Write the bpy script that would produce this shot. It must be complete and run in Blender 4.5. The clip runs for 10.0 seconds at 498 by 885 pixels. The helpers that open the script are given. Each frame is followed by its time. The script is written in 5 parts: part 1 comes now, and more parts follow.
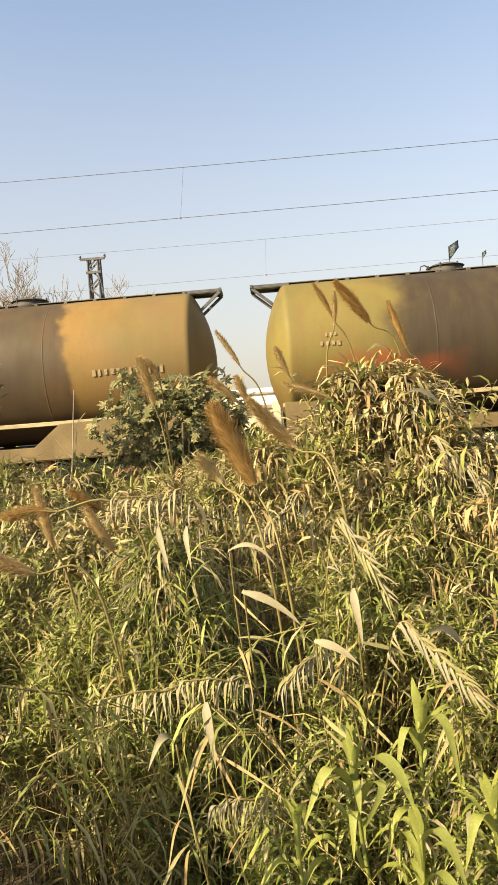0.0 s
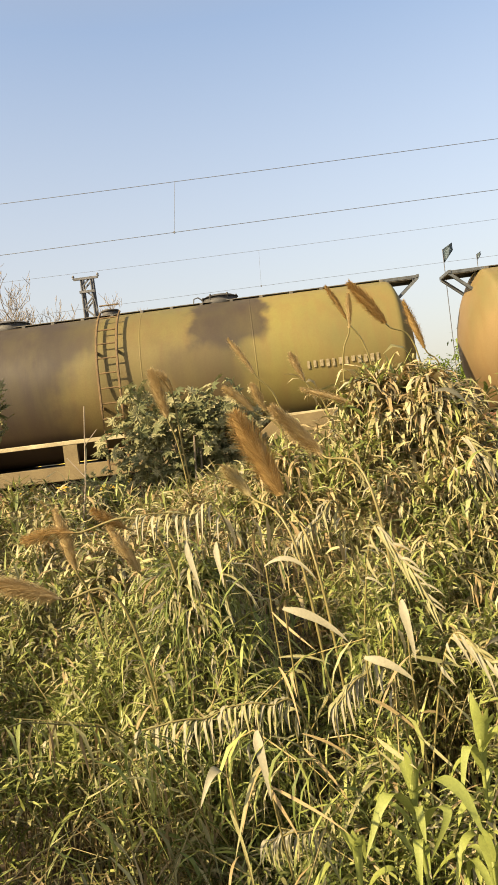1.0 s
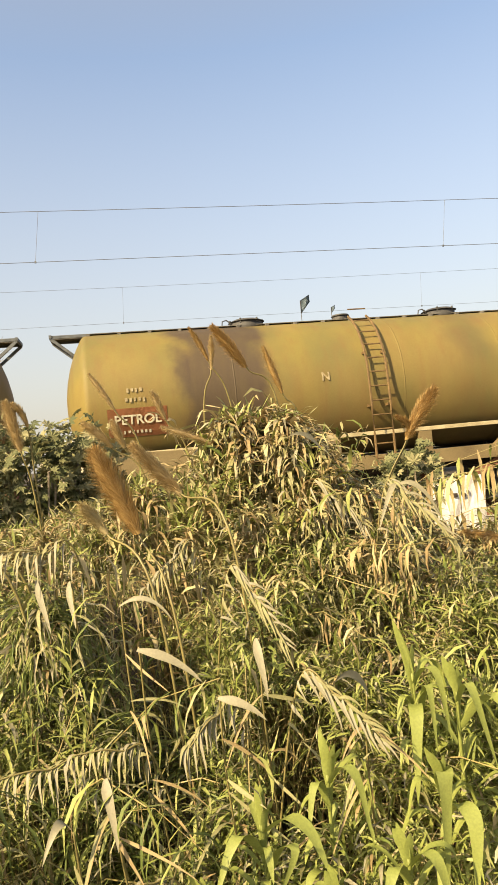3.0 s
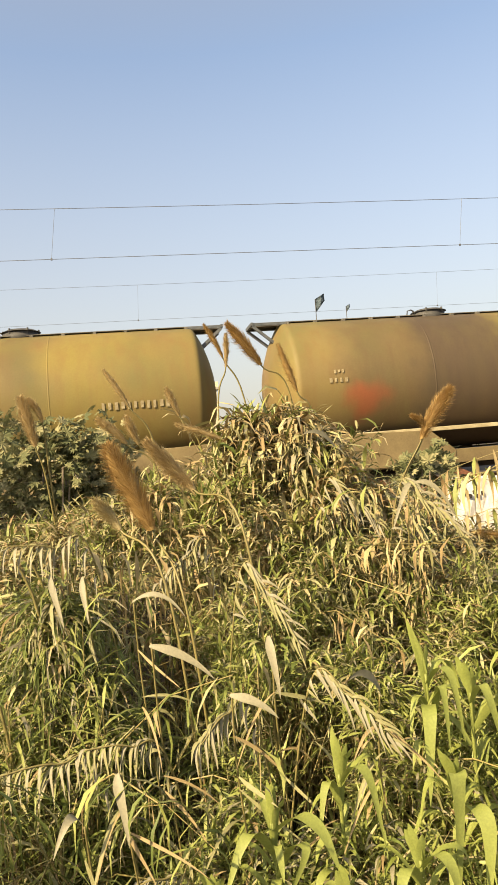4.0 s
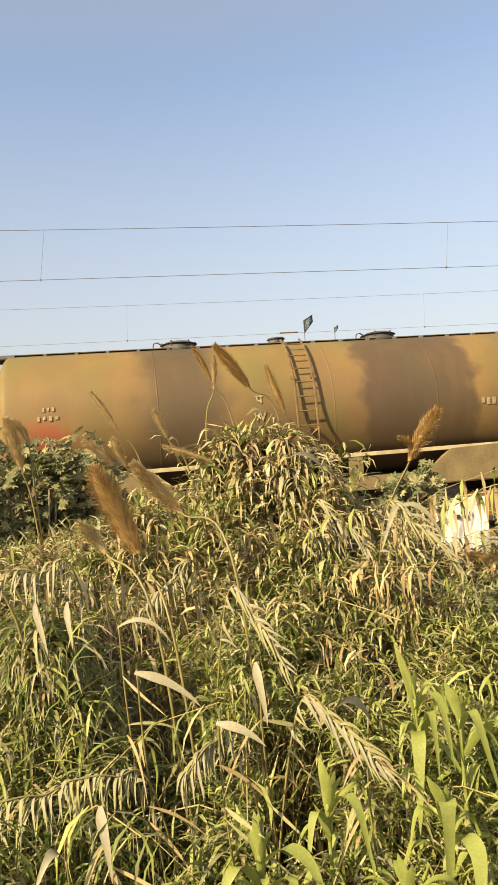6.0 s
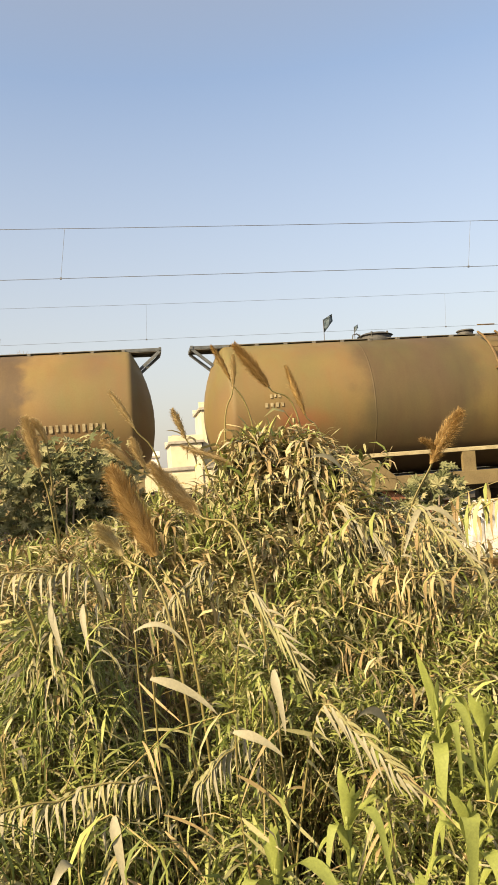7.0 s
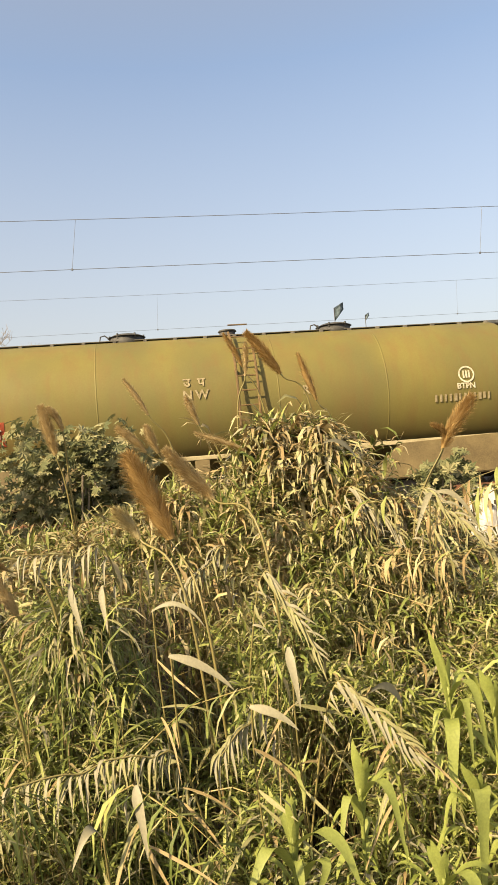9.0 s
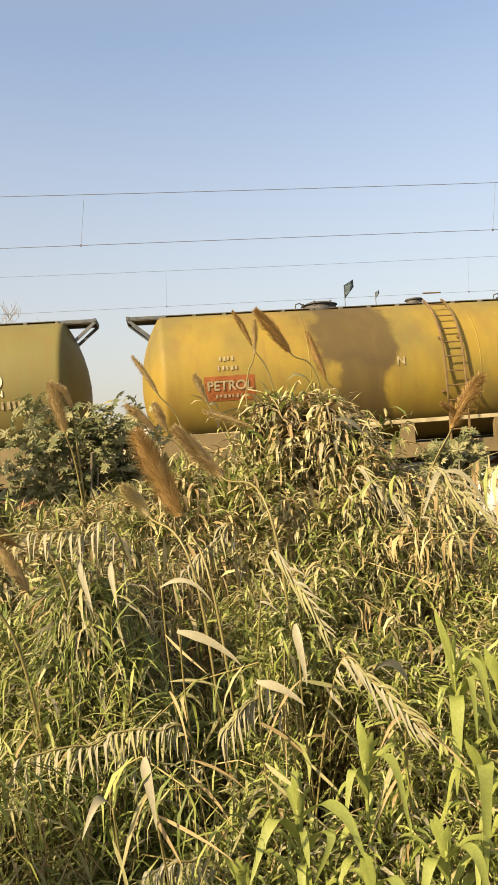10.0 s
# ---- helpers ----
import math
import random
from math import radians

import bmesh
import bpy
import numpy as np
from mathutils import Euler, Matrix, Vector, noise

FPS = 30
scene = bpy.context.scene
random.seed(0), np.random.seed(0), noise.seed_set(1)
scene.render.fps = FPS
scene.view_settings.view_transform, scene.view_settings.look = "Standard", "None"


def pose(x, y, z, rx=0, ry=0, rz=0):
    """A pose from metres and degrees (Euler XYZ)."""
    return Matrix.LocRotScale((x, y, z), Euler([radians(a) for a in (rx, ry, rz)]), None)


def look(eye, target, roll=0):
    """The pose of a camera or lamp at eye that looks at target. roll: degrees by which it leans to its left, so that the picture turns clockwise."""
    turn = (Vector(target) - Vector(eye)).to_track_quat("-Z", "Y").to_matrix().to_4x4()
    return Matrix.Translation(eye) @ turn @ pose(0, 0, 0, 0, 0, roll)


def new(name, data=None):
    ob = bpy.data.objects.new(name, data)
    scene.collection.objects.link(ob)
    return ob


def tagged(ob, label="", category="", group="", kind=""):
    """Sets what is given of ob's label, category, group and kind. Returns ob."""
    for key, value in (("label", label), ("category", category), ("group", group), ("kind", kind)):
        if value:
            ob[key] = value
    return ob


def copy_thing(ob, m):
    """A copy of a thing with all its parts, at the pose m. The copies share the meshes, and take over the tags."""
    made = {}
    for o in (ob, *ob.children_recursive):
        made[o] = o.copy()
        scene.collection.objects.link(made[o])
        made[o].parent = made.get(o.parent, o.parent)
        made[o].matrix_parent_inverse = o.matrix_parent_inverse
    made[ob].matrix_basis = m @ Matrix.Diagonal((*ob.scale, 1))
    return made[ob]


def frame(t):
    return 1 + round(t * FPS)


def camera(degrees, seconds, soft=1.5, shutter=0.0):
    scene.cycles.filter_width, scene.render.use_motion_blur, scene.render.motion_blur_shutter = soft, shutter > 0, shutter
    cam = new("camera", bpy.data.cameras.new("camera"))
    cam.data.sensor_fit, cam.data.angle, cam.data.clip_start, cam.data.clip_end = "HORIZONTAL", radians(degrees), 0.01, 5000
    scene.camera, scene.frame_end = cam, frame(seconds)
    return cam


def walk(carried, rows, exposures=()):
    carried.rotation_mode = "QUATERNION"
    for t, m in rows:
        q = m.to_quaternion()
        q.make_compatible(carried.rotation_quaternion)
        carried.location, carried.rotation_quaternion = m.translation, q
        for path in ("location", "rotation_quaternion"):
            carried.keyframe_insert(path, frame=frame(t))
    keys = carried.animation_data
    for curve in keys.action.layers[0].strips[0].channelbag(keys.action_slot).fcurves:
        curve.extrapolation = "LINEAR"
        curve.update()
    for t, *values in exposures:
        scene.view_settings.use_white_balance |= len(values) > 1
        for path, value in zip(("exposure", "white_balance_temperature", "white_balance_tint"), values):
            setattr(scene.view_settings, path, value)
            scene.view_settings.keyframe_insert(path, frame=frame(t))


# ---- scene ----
cam = camera(39.0, 10.0)
PATH = [
    (0, (0.129, -0.232, 2.523), (0.067, 1.766, 2.45), -4.5),
    (0.5, (0.018, -0.166, 2.542), (-0.213, 1.818, 2.451), -7.5),
    (1, (0.001, -0.097, 2.514), (-0.051, 1.902, 2.477), -7.1),
    (1.5, (-0.027, -0.115, 2.508), (0.034, 1.884, 2.5), -5.4),
    (2, (-0.011, -0.111, 2.501), (0.258, 1.87, 2.548), -5.7),
    (2.5, (-0.008, -0.115, 2.516), (0.363, 1.85, 2.548), -5.5),
    (4, (-0.013, -0.1, 2.508), (0.308, 1.874, 2.538), -4.7),
    (4.5, (-0.007, -0.114, 2.506), (0.37, 1.849, 2.541), -5.5),
    (5, (0.01, -0.111, 2.503), (0.404, 1.849, 2.534), -5.8),
    (5.5, (-0.005, -0.11, 2.509), (0.383, 1.85, 2.586), -5.3),
    (7, (0.001, -0.038, 2.533), (0.306, 1.937, 2.618), -4.2),
    (7.5, (-0.009, -0.07, 2.516), (0.315, 1.903, 2.573), -3.9),
    (8, (-0.018, -0.09, 2.507), (0.314, 1.882, 2.554), -4.5),
    (8.5, (-0.025, -0.085, 2.511), (0.294, 1.889, 2.559), -4.6),
    (9, (-0.016, -0.088, 2.51), (0.255, 1.893, 2.569), -4.6),
    (9.5, (-0.019, -0.089, 2.508), (0.266, 1.89, 2.545), -4.5),
    (10, (-0.018, -0.092, 2.512), (0.225, 1.893, 2.51), -4.2),
]
walk(cam, [(t, look(eye, target, roll)) for t, eye, target, roll in PATH], [(0, 1.11, 7700, 11), (2, 1.10, 7700, 11), (4, 1.02, 7650, 11), (10, 0.98, 7600, 11)])

# ---- world, sun, exposure ----
SUN_TO = Vector((-0.76, -0.56, 0.62)).normalized()
world = bpy.data.worlds.new("sky")
scene.world = world
world.use_nodes = True
wn = world.node_tree
sky = wn.nodes.new("ShaderNodeTexSky")
sky.sky_type = "NISHITA"
sky.sun_disc = False
sky.sun_elevation = math.asin(SUN_TO.z)
sky.sun_rotation = math.atan2(SUN_TO.x, SUN_TO.y)
sky.air_density, sky.dust_density, sky.ozone_density = 1.0, 2.4, 2.2
# pale haze that thickens towards the horizon, all the way round
co = wn.nodes.new("ShaderNodeTexCoord")
sep = wn.nodes.new("ShaderNodeSeparateXYZ")
wn.links.new(co.outputs["Generated"], sep.inputs[0])
haze = wn.nodes.new("ShaderNodeValToRGB")
for e, (at, v) in zip([haze.color_ramp.elements[0], haze.color_ramp.elements[1], haze.color_ramp.elements.new(0.22), haze.color_ramp.elements.new(0.42)], ((0.0, 0.88), (1.0, 0.03), (0.22, 0.52), (0.5, 0.07))):
    e.position, e.color = at, (v, v, v, 1)
wn.links.new(sep.outputs[2], haze.inputs[0])
air = wn.nodes.new("ShaderNodeMix")
air.data_type = "RGBA"
air.inputs[7].default_value = (2.14, 2.11, 2.07, 1)
wn.links.new(haze.outputs[0], air.inputs[0])
wn.links.new(sky.outputs[0], air.inputs[6])
wn.links.new(air.outputs[2], wn.nodes["Background"].inputs[0])
wn.nodes["Background"].inputs[1].default_value = 0.145
sun = new("sun", bpy.data.lights.new("sun", "SUN"))
sun.data.energy, sun.data.angle, sun.data.color = 5.0, radians(0.6), (1.0, 0.86, 0.60)
sun.matrix_world = look(SUN_TO * 60, (0, 0, 0))

# ---- materials ----
RAIL_Z, TRACK_Y = 1.0, 13.83


def material(name):
    m = bpy.data.materials.new(name)
    m.use_nodes = True
    t = m.node_tree
    return m, t, t.nodes["Principled BSDF"]


def node(t, kind, **values):
    n = t.nodes.new(kind)
    for key, v in values.items():
        n.inputs[key].default_value = v
    return n


def ramp(t, source, stops, mode="LINEAR"):
    r = t.nodes.new("ShaderNodeValToRGB")
    r.color_ramp.interpolation = mode
    while len(r.color_ramp.elements) < len(stops):
        r.color_ramp.elements.new(0.5)
    for e, (p, c) in zip(r.color_ramp.elements, stops):
        e.position, e.color = p, (*c, 1)
    t.links.new(source, r.inputs[0])
    return r.outputs[0]


def mix(t, fac, a, b, blend="MIX"):
    m = t.nodes.new("ShaderNodeMix")
    m.data_type, m.blend_type = "RGBA", blend
    for sock, v in ((m.inputs[0], fac), (m.inputs[6], a), (m.inputs[7], b)):
        if isinstance(v, (int, float)):
            sock.default_value = v
        elif isinstance(v, tuple):
            sock.default_value = (*v, 1)
        else:
            t.links.new(v, sock)
    return m.outputs[2]


def calc(t, op, a, b=0.0, c=0.0):
    m = t.nodes.new("ShaderNodeMath")
    m.operation = op
    for sock, v in zip(m.inputs, (a, b, c)):
        if isinstance(v, (int, float)):
            sock.default_value = v
        else:
            t.links.new(v, sock)
    return m.outputs[0]


def noise_of(t, coord, scale, detail=4.0, rough=0.55, stretch=None):
    n = node(t, "ShaderNodeTexNoise", Scale=scale, Detail=detail, Roughness=rough)
    if stretch:
        mp = t.nodes.new("ShaderNodeMapping")
        mp.inputs["Scale"].default_value = stretch
        t.links.new(coord, mp.inputs[0])
        coord = mp.outputs[0]
    t.links.new(coord, n.inputs["Vector"])
    return n.outputs[0]


def bump(t, bsdf, height, strength=0.3, distance=0.01):
    b = node(t, "ShaderNodeBump", Strength=strength, Distance=distance)
    t.links.new(height, b.inputs["Height"])
    t.links.new(b.outputs[0], bsdf.inputs["Normal"])


def surface(name, dark, light, scale=6.0, rough=0.7, metal=0.0, bumpy=0.2, fine=40.0):
    """A plain surface with grain and blotches at two scales."""
    m, t, b = material(name)
    co = t.nodes.new("ShaderNodeTexCoord").outputs["Object"]
    n1, n2 = noise_of(t, co, scale), noise_of(t, co, fine, 6.0)
    both = calc(t, "ADD", calc(t, "MULTIPLY", n1, 0.65), calc(t, "MULTIPLY", n2, 0.35))
    t.links.new(ramp(t, both, [(0.32, dark), (0.68, light)]), b.inputs["Base Color"])
    b.inputs["Roughness"].default_value, b.inputs["Metallic"].default_value = rough, metal
    bump(t, b, n2, bumpy, 0.01)
    return m


def leaf_material(name, stops, translucent=0.3, rough=0.5):
    """Blades whose colour varies from blade to blade, and a little along each one."""
    m, t, b = material(name)
    rnd = t.nodes.new("ShaderNodeNewGeometry").outputs["Random Per Island"]
    co = t.nodes.new("ShaderNodeTexCoord").outputs["Object"]
    n = noise_of(t, co, 9.0, 3.0)
    f = calc(t, "ADD", calc(t, "MULTIPLY", rnd, 0.7), calc(t, "MULTIPLY", n, 0.3))
    c = ramp(t, f, stops)
    fibre = noise_of(t, co, 130.0, 2.0)
    c = mix(t, 0.35, c, ramp(t, fibre, [(0.3, (0.45, 0.45, 0.45)), (0.7, (1, 1, 1))]), "MULTIPLY")
    t.links.new(c, b.inputs["Base Color"])
    b.inputs["Roughness"].default_value = rough
    tr = t.nodes.new("ShaderNodeBsdfTranslucent")
    t.links.new(c, tr.inputs[0])
    ms = t.nodes.new("ShaderNodeMixShader")
    ms.inputs[0].default_value = translucent
    t.links.new(b.outputs[0], ms.inputs[1])
    t.links.new(tr.outputs[0], ms.inputs[2])
    t.links.new(ms.outputs[0], t.nodes["Material Output"].inputs[0])
    return m


def tank_material(name, paint, paint2, oil, stains, dirt_shade=0.5, third=(0.125, 0.112, 0.04), red=None):
    """Weathered wagon paint, its lower half darkened by grime and painted shade; stains: (from, to, foot, head, weight,
    softness) of the oil spilt from the manholes; red: a worn patch (along, height, half width, weight).
    """
    m, t, b = material(name)
    co = t.nodes.new("ShaderNodeTexCoord").outputs["Object"]
    sep = t.nodes.new("ShaderNodeSeparateXYZ")
    t.links.new(co, sep.inputs[0])
    x, z = sep.outputs[0], sep.outputs[2]
    wide = noise_of(t, co, 0.55, 2.0)
    edge = noise_of(t, co, 1.5, 4.0, 0.5)
    side = noise_of(t, co, 1.1, 3.0, 0.5, (1.3, 1.0, 0.8))
    streak = noise_of(t, co, 3.0, 5.0, 0.6, (1.6, 1.0, 0.22))
    col = mix(t, ramp(t, wide, [(0.35, (0, 0, 0)), (0.65, (1, 1, 1))]), paint, paint2)
    cloud = noise_of(t, co, 0.8, 3.0, 0.5, (1.0, 1.0, 0.7))
    col = mix(t, ramp(t, cloud, [(0.42, (0, 0, 0)), (0.66, (0.75, 0.75, 0.75))]), col, third)
    col = mix(t, calc(t, "MULTIPLY", ramp(t, streak, [(0.45, (0, 0, 0)), (0.75, (1, 1, 1))]), 0.45), col, (0.17, 0.09, 0.035))
    xs = calc(t, "ADD", x, calc(t, "MULTIPLY", calc(t, "SUBTRACT", edge, 0.5), 1.1))
    zs = calc(t, "ADD", z, calc(t, "MULTIPLY", calc(t, "SUBTRACT", side, 0.5), 1.1))

    def fade(value, soft):
        k = node(t, "ShaderNodeMapRange")
        k.interpolation_type = "SMOOTHSTEP"
        t.links.new(value, k.inputs[0])
        k.inputs[1].default_value, k.inputs[2].default_value = -soft, soft
        return k.outputs[0]

    for x0, x1, z0, z1, weight, soft in stains:
        along = calc(t, "MINIMUM", calc(t, "SUBTRACT", xs, x0), calc(t, "SUBTRACT", x1, xs))
        up = calc(t, "MINIMUM", calc(t, "SUBTRACT", zs, z0), calc(t, "SUBTRACT", z1, zs))
        k = calc(t, "MULTIPLY", fade(along, soft), fade(up, soft))
        thin = calc(t, "ADD", 0.72, calc(t, "MULTIPLY", streak, 0.5))
        col = mix(t, calc(t, "MINIMUM", calc(t, "MULTIPLY", calc(t, "MULTIPLY", k, weight), thin), 0.94), col, oil)
    if red:
        rx, rz, half, weight = red
        dz = calc(t, "MULTIPLY", calc(t, "SUBTRACT", zs, rz), half / 0.27)
        dx = calc(t, "SUBTRACT", xs, rx)
        d = calc(t, "SQRT", calc(t, "ADD", calc(t, "MULTIPLY", dx, dx), calc(t, "MULTIPLY", dz, dz)))
        k = fade(calc(t, "SUBTRACT", half, d), half * 0.7)
        col = mix(t, calc(t, "MULTIPLY", k, weight), col, (0.30, 0.06, 0.025))
    # low on the shell: grime, and the underside's shade painted into the colour
    grime_shade = node(t, "ShaderNodeMapRange")
    t.links.new(calc(t, "ADD", z, calc(t, "MULTIPLY", edge, 0.9)), grime_shade.inputs[0])
    grime_shade.inputs[1].default_value, grime_shade.inputs[2].default_value = 3.0, 2.0
    col = mix(t, calc(t, "MULTIPLY", grime_shade.outputs[0], 0.75 * dirt_shade), col, (0.10, 0.06, 0.028))
    fine = noise_of(t, co, 38.0, 6.0)
    col = mix(t, 0.3, col, ramp(t, fine, [(0.3, (0.62, 0.6, 0.55)), (0.7, (1, 1, 1))]), "MULTIPLY")
    t.links.new(col, b.inputs["Base Color"])
    t.links.new(ramp(t, edge, [(0.3, (0.55, 0.55, 0.55)), (0.7, (0.75, 0.75, 0.75))]), b.inputs["Roughness"])
    b.inputs["Specular IOR Level"].default_value = 0.3
    bump(t, b, noise_of(t, co, 1.3, 3.0), 0.12, 0.05)
    return m


M_BLACK = surface("sooty_black_steel", (0.02, 0.02, 0.022), (0.085, 0.08, 0.072), 5, 0.7, 0.1)
M_BRACKET = surface("slate_grey_steel", (0.045, 0.05, 0.055), (0.13, 0.14, 0.145), 6, 0.65, 0.2)
M_BOARD = surface("dusty_walkway_steel", (0.035, 0.033, 0.03), (0.16, 0.145, 0.12), 9, 0.8)
M_FRAME = surface("dusty_ochre_steel", (0.105, 0.074, 0.032), (0.20, 0.148, 0.066), 2.5, 0.75)
M_STRIP = surface("pale_dusty_steel", (0.24, 0.19, 0.10), (0.48, 0.41, 0.25), 4, 0.7)
M_RUST = surface("rusty_steel", (0.09, 0.035, 0.018), (0.24, 0.10, 0.05), 5, 0.85)
M_DARK = surface("greasy_underframe", (0.010, 0.008, 0.007), (0.05, 0.035, 0.025), 4, 0.8)
M_LADDER = surface("brown_ladder_steel", (0.06, 0.035, 0.012), (0.18, 0.11, 0.04), 8, 0.7)
M_WHEEL = surface("worn_wheel_steel", (0.06, 0.05, 0.045), (0.22, 0.2, 0.18), 6, 0.45, 0.8)
M_WHITE = surface("faded_white_letters", (0.33, 0.28, 0.17), (0.62, 0.58, 0.44), 9, 0.8, 0, 0.2, 30)
M_FADED = surface("worn_number_paint", (0.17, 0.125, 0.055), (0.36, 0.30, 0.18), 14, 0.8, 0, 0.2, 30)
M_RED = surface("red_panel", (0.40, 0.06, 0.025), (0.52, 0.11, 0.05), 3, 0.7)
M_RED_WORN = surface("worn_red_panel", (0.25, 0.105, 0.04), (0.37, 0.14, 0.06), 5, 0.75)
M_RED_SUN = surface("sunburnt_red_panel", (0.38, 0.11, 0.03), (0.48, 0.17, 0.05), 4, 0.75)
# brown soil, painted darker to stand in for shade between the reeds
M_SOIL = surface("shade_darkened_soil", (0.018, 0.013, 0.008), (0.085, 0.06, 0.036), 0.8, 0.95, 0, 0.6, 14)
M_BALLAST = surface("ballast_stone", (0.10, 0.085, 0.07), (0.32, 0.28, 0.23), 12, 0.9, 0, 0.5)
M_CONCRETE = surface("grey_concrete", (0.22, 0.2, 0.17), (0.42, 0.39, 0.33), 3, 0.9)
M_WIRE = surface("dull_copper_wire", (0.06, 0.065, 0.075), (0.14, 0.145, 0.155), 10, 0.6, 0.2)
M_MAST = surface("weathered_mast_steel", (0.05, 0.052, 0.055), (0.14, 0.14, 0.145), 5, 0.6, 0.4)
M_WASH = surface("peeling_whitewash", (0.36, 0.32, 0.27), (0.74, 0.72, 0.68), 3.5, 0.9, 0, 0.5, 22)
M_CREAM = surface("cream_plaster", (0.44, 0.38, 0.25), (0.64, 0.57, 0.41), 1.2, 0.9)
M_PINK = surface("pale_plaster", (0.62, 0.58, 0.56), (0.82, 0.79, 0.76), 0.8, 0.9)
M_GLASS = surface("dark_window_glass", (0.02, 0.025, 0.03), (0.07, 0.08, 0.09), 3, 0.15)
M_YELLOW = surface("yellow_cab_paint", (0.42, 0.27, 0.03), (0.62, 0.43, 0.07), 3, 0.6)
M_FLAG = surface("dark_green_cloth", (0.08, 0.13, 0.15), (0.28, 0.34, 0.38), 9, 0.8)
M_BARK = surface("grey_brown_bark", (0.14, 0.11, 0.08), (0.34, 0.28, 0.21), 9, 0.9)
M_CANE = leaf_material("straw_cane", [(0.2, (0.16, 0.14, 0.05)), (0.55, (0.30, 0.24, 0.09)), (0.85, (0.42, 0.33, 0.15))], 0.05)
M_GREEN = leaf_material("reed_green", [(0.15, (0.095, 0.13, 0.025)), (0.5, (0.215, 0.245, 0.057)), (0.85, (0.36, 0.375, 0.115))], 0.2, 0.62)
M_OLIVE = leaf_material("reed_olive", [(0.15, (0.18, 0.17, 0.068)), (0.5, (0.315, 0.292, 0.13)), (0.85, (0.45, 0.415, 0.21))], 0.18, 0.65)
M_DRY = leaf_material("reed_dry", [(0.15, (0.23, 0.155, 0.066)), (0.5, (0.39, 0.295, 0.14)), (0.85, (0.52, 0.43, 0.24))], 0.17, 0.7)
M_BRIGHT = leaf_material("reed_fresh", [(0.15, (0.23, 0.275, 0.055)), (0.6, (0.35, 0.375, 0.105)), (0.9, (0.46, 0.47, 0.18))], 0.3, 0.6)
M_PALE = leaf_material("reed_pale_dead", [(0.2, (0.21, 0.19, 0.115)), (0.8, (0.34, 0.31, 0.205))], 0.12, 0.6)
M_LOBED = leaf_material("lobed_leaf", [(0.15, (0.10, 0.115, 0.045)), (0.5, (0.20, 0.20, 0.088)), (0.85, (0.34, 0.31, 0.16))], 0.22, 0.8)
M_TREE = leaf_material("tree_leaf", [(0.15, (0.07, 0.115, 0.014)), (0.5, (0.145, 0.205, 0.028)), (0.85, (0.24, 0.30, 0.05))], 0.35, 0.55)
M_PLUME0 = leaf_material("brown_plume", [(0.15, (0.30, 0.17, 0.055)), (0.5, (0.45, 0.285, 0.10)), (0.85, (0.60, 0.42, 0.19))], 0.4, 0.8)
M_PLUME1 = leaf_material("tan_plume", [(0.15, (0.40, 0.28, 0.12)), (0.5, (0.55, 0.41, 0.20)), (0.85, (0.68, 0.54, 0.31))], 0.4, 0.8)
M_PLUME2 = leaf_material("straw_plume", [(0.15, (0.40, 0.30, 0.12)), (0.85, (0.66, 0.55, 0.30))], 0.35, 0.8)

# ---- mesh helpers ----


def link(name, bm, mat, parent=None, smooth=False):
    me = bpy.data.meshes.new(name)
    bm.to_mesh(me)
    bm.free()
    if smooth:
        me.polygons.foreach_set("use_smooth", [True] * len(me.polygons))
    me.materials.append(mat)
    ob = new(name, me)
    ob.parent = parent
    return ob


def part(name, bm, mat, parent, label="", smooth=False):
    ob = link(name, bm, mat, parent, smooth)
    if label:
        ob["label"] = label
    return ob


def thing(name, label, category, group="", at=None, kind=""):
    ob = new(name)
    ob.empty_display_size = 0.2
    if at is not None:
        ob.matrix_basis = at
    return tagged(ob, label, category, group, kind)


def box(bm, x0, x1, y0, y1, z0, z1, bevel=0.0, m=None):
    vs = [bm.verts.new(v) for v in ((x0, y0, z0), (x1, y0, z0), (x1, y1, z0), (x0, y1, z0), (x0, y0, z1), (x1, y0, z1), (x1, y1, z1), (x0, y1, z1))]
    fs = [bm.faces.new([vs[i] for i in f]) for f in ((3, 2, 1, 0), (4, 5, 6, 7), (0, 1, 5, 4), (1, 2, 6, 5), (2, 3, 7, 6), (3, 0, 4, 7))]
    if m is not None:
        bmesh.ops.transform(bm, matrix=m, verts=vs)
    if bevel:
        es = list({e for f in fs for e in f.edges})
        bmesh.ops.bevel(bm, geom=es, offset=bevel, segments=2, affect="EDGES", profile=0.6)
    return bm


def prism(bm, outline, y0, y1, bevel=0.0):
    """An outline in x and z, drawn out from y0 to y1."""
    a = [bm.verts.new((x, y0, z)) for x, z in outline]
    b = [bm.verts.new((x, y1, z)) for x, z in outline]
    n = len(a)
    fs = [bm.faces.new(a), bm.faces.new(b[::-1])] + [bm.faces.new((a[i], b[i], b[(i + 1) % n], a[(i + 1) % n])) for i in range(n)]
    bmesh.ops.recalc_face_normals(bm, faces=fs)
    if bevel:
        bmesh.ops.bevel(bm, geom=list({e for f in fs for e in f.edges}), offset=bevel, segments=2, affect="EDGES", profile=0.6)
    return bm


def bar(bm, a, b, r, sides=8, r2=None):
    """A round bar from a to b."""
    a, b = Vector(a), Vector(b)
    way = b - a
    m = Matrix.Translation((a + b) / 2) @ way.to_track_quat("Z", "Y").to_matrix().to_4x4()
    bmesh.ops.create_cone(bm, cap_ends=True, segments=sides, radius1=r, radius2=r if r2 is None else r2, depth=way.length, matrix=m)
    return bm


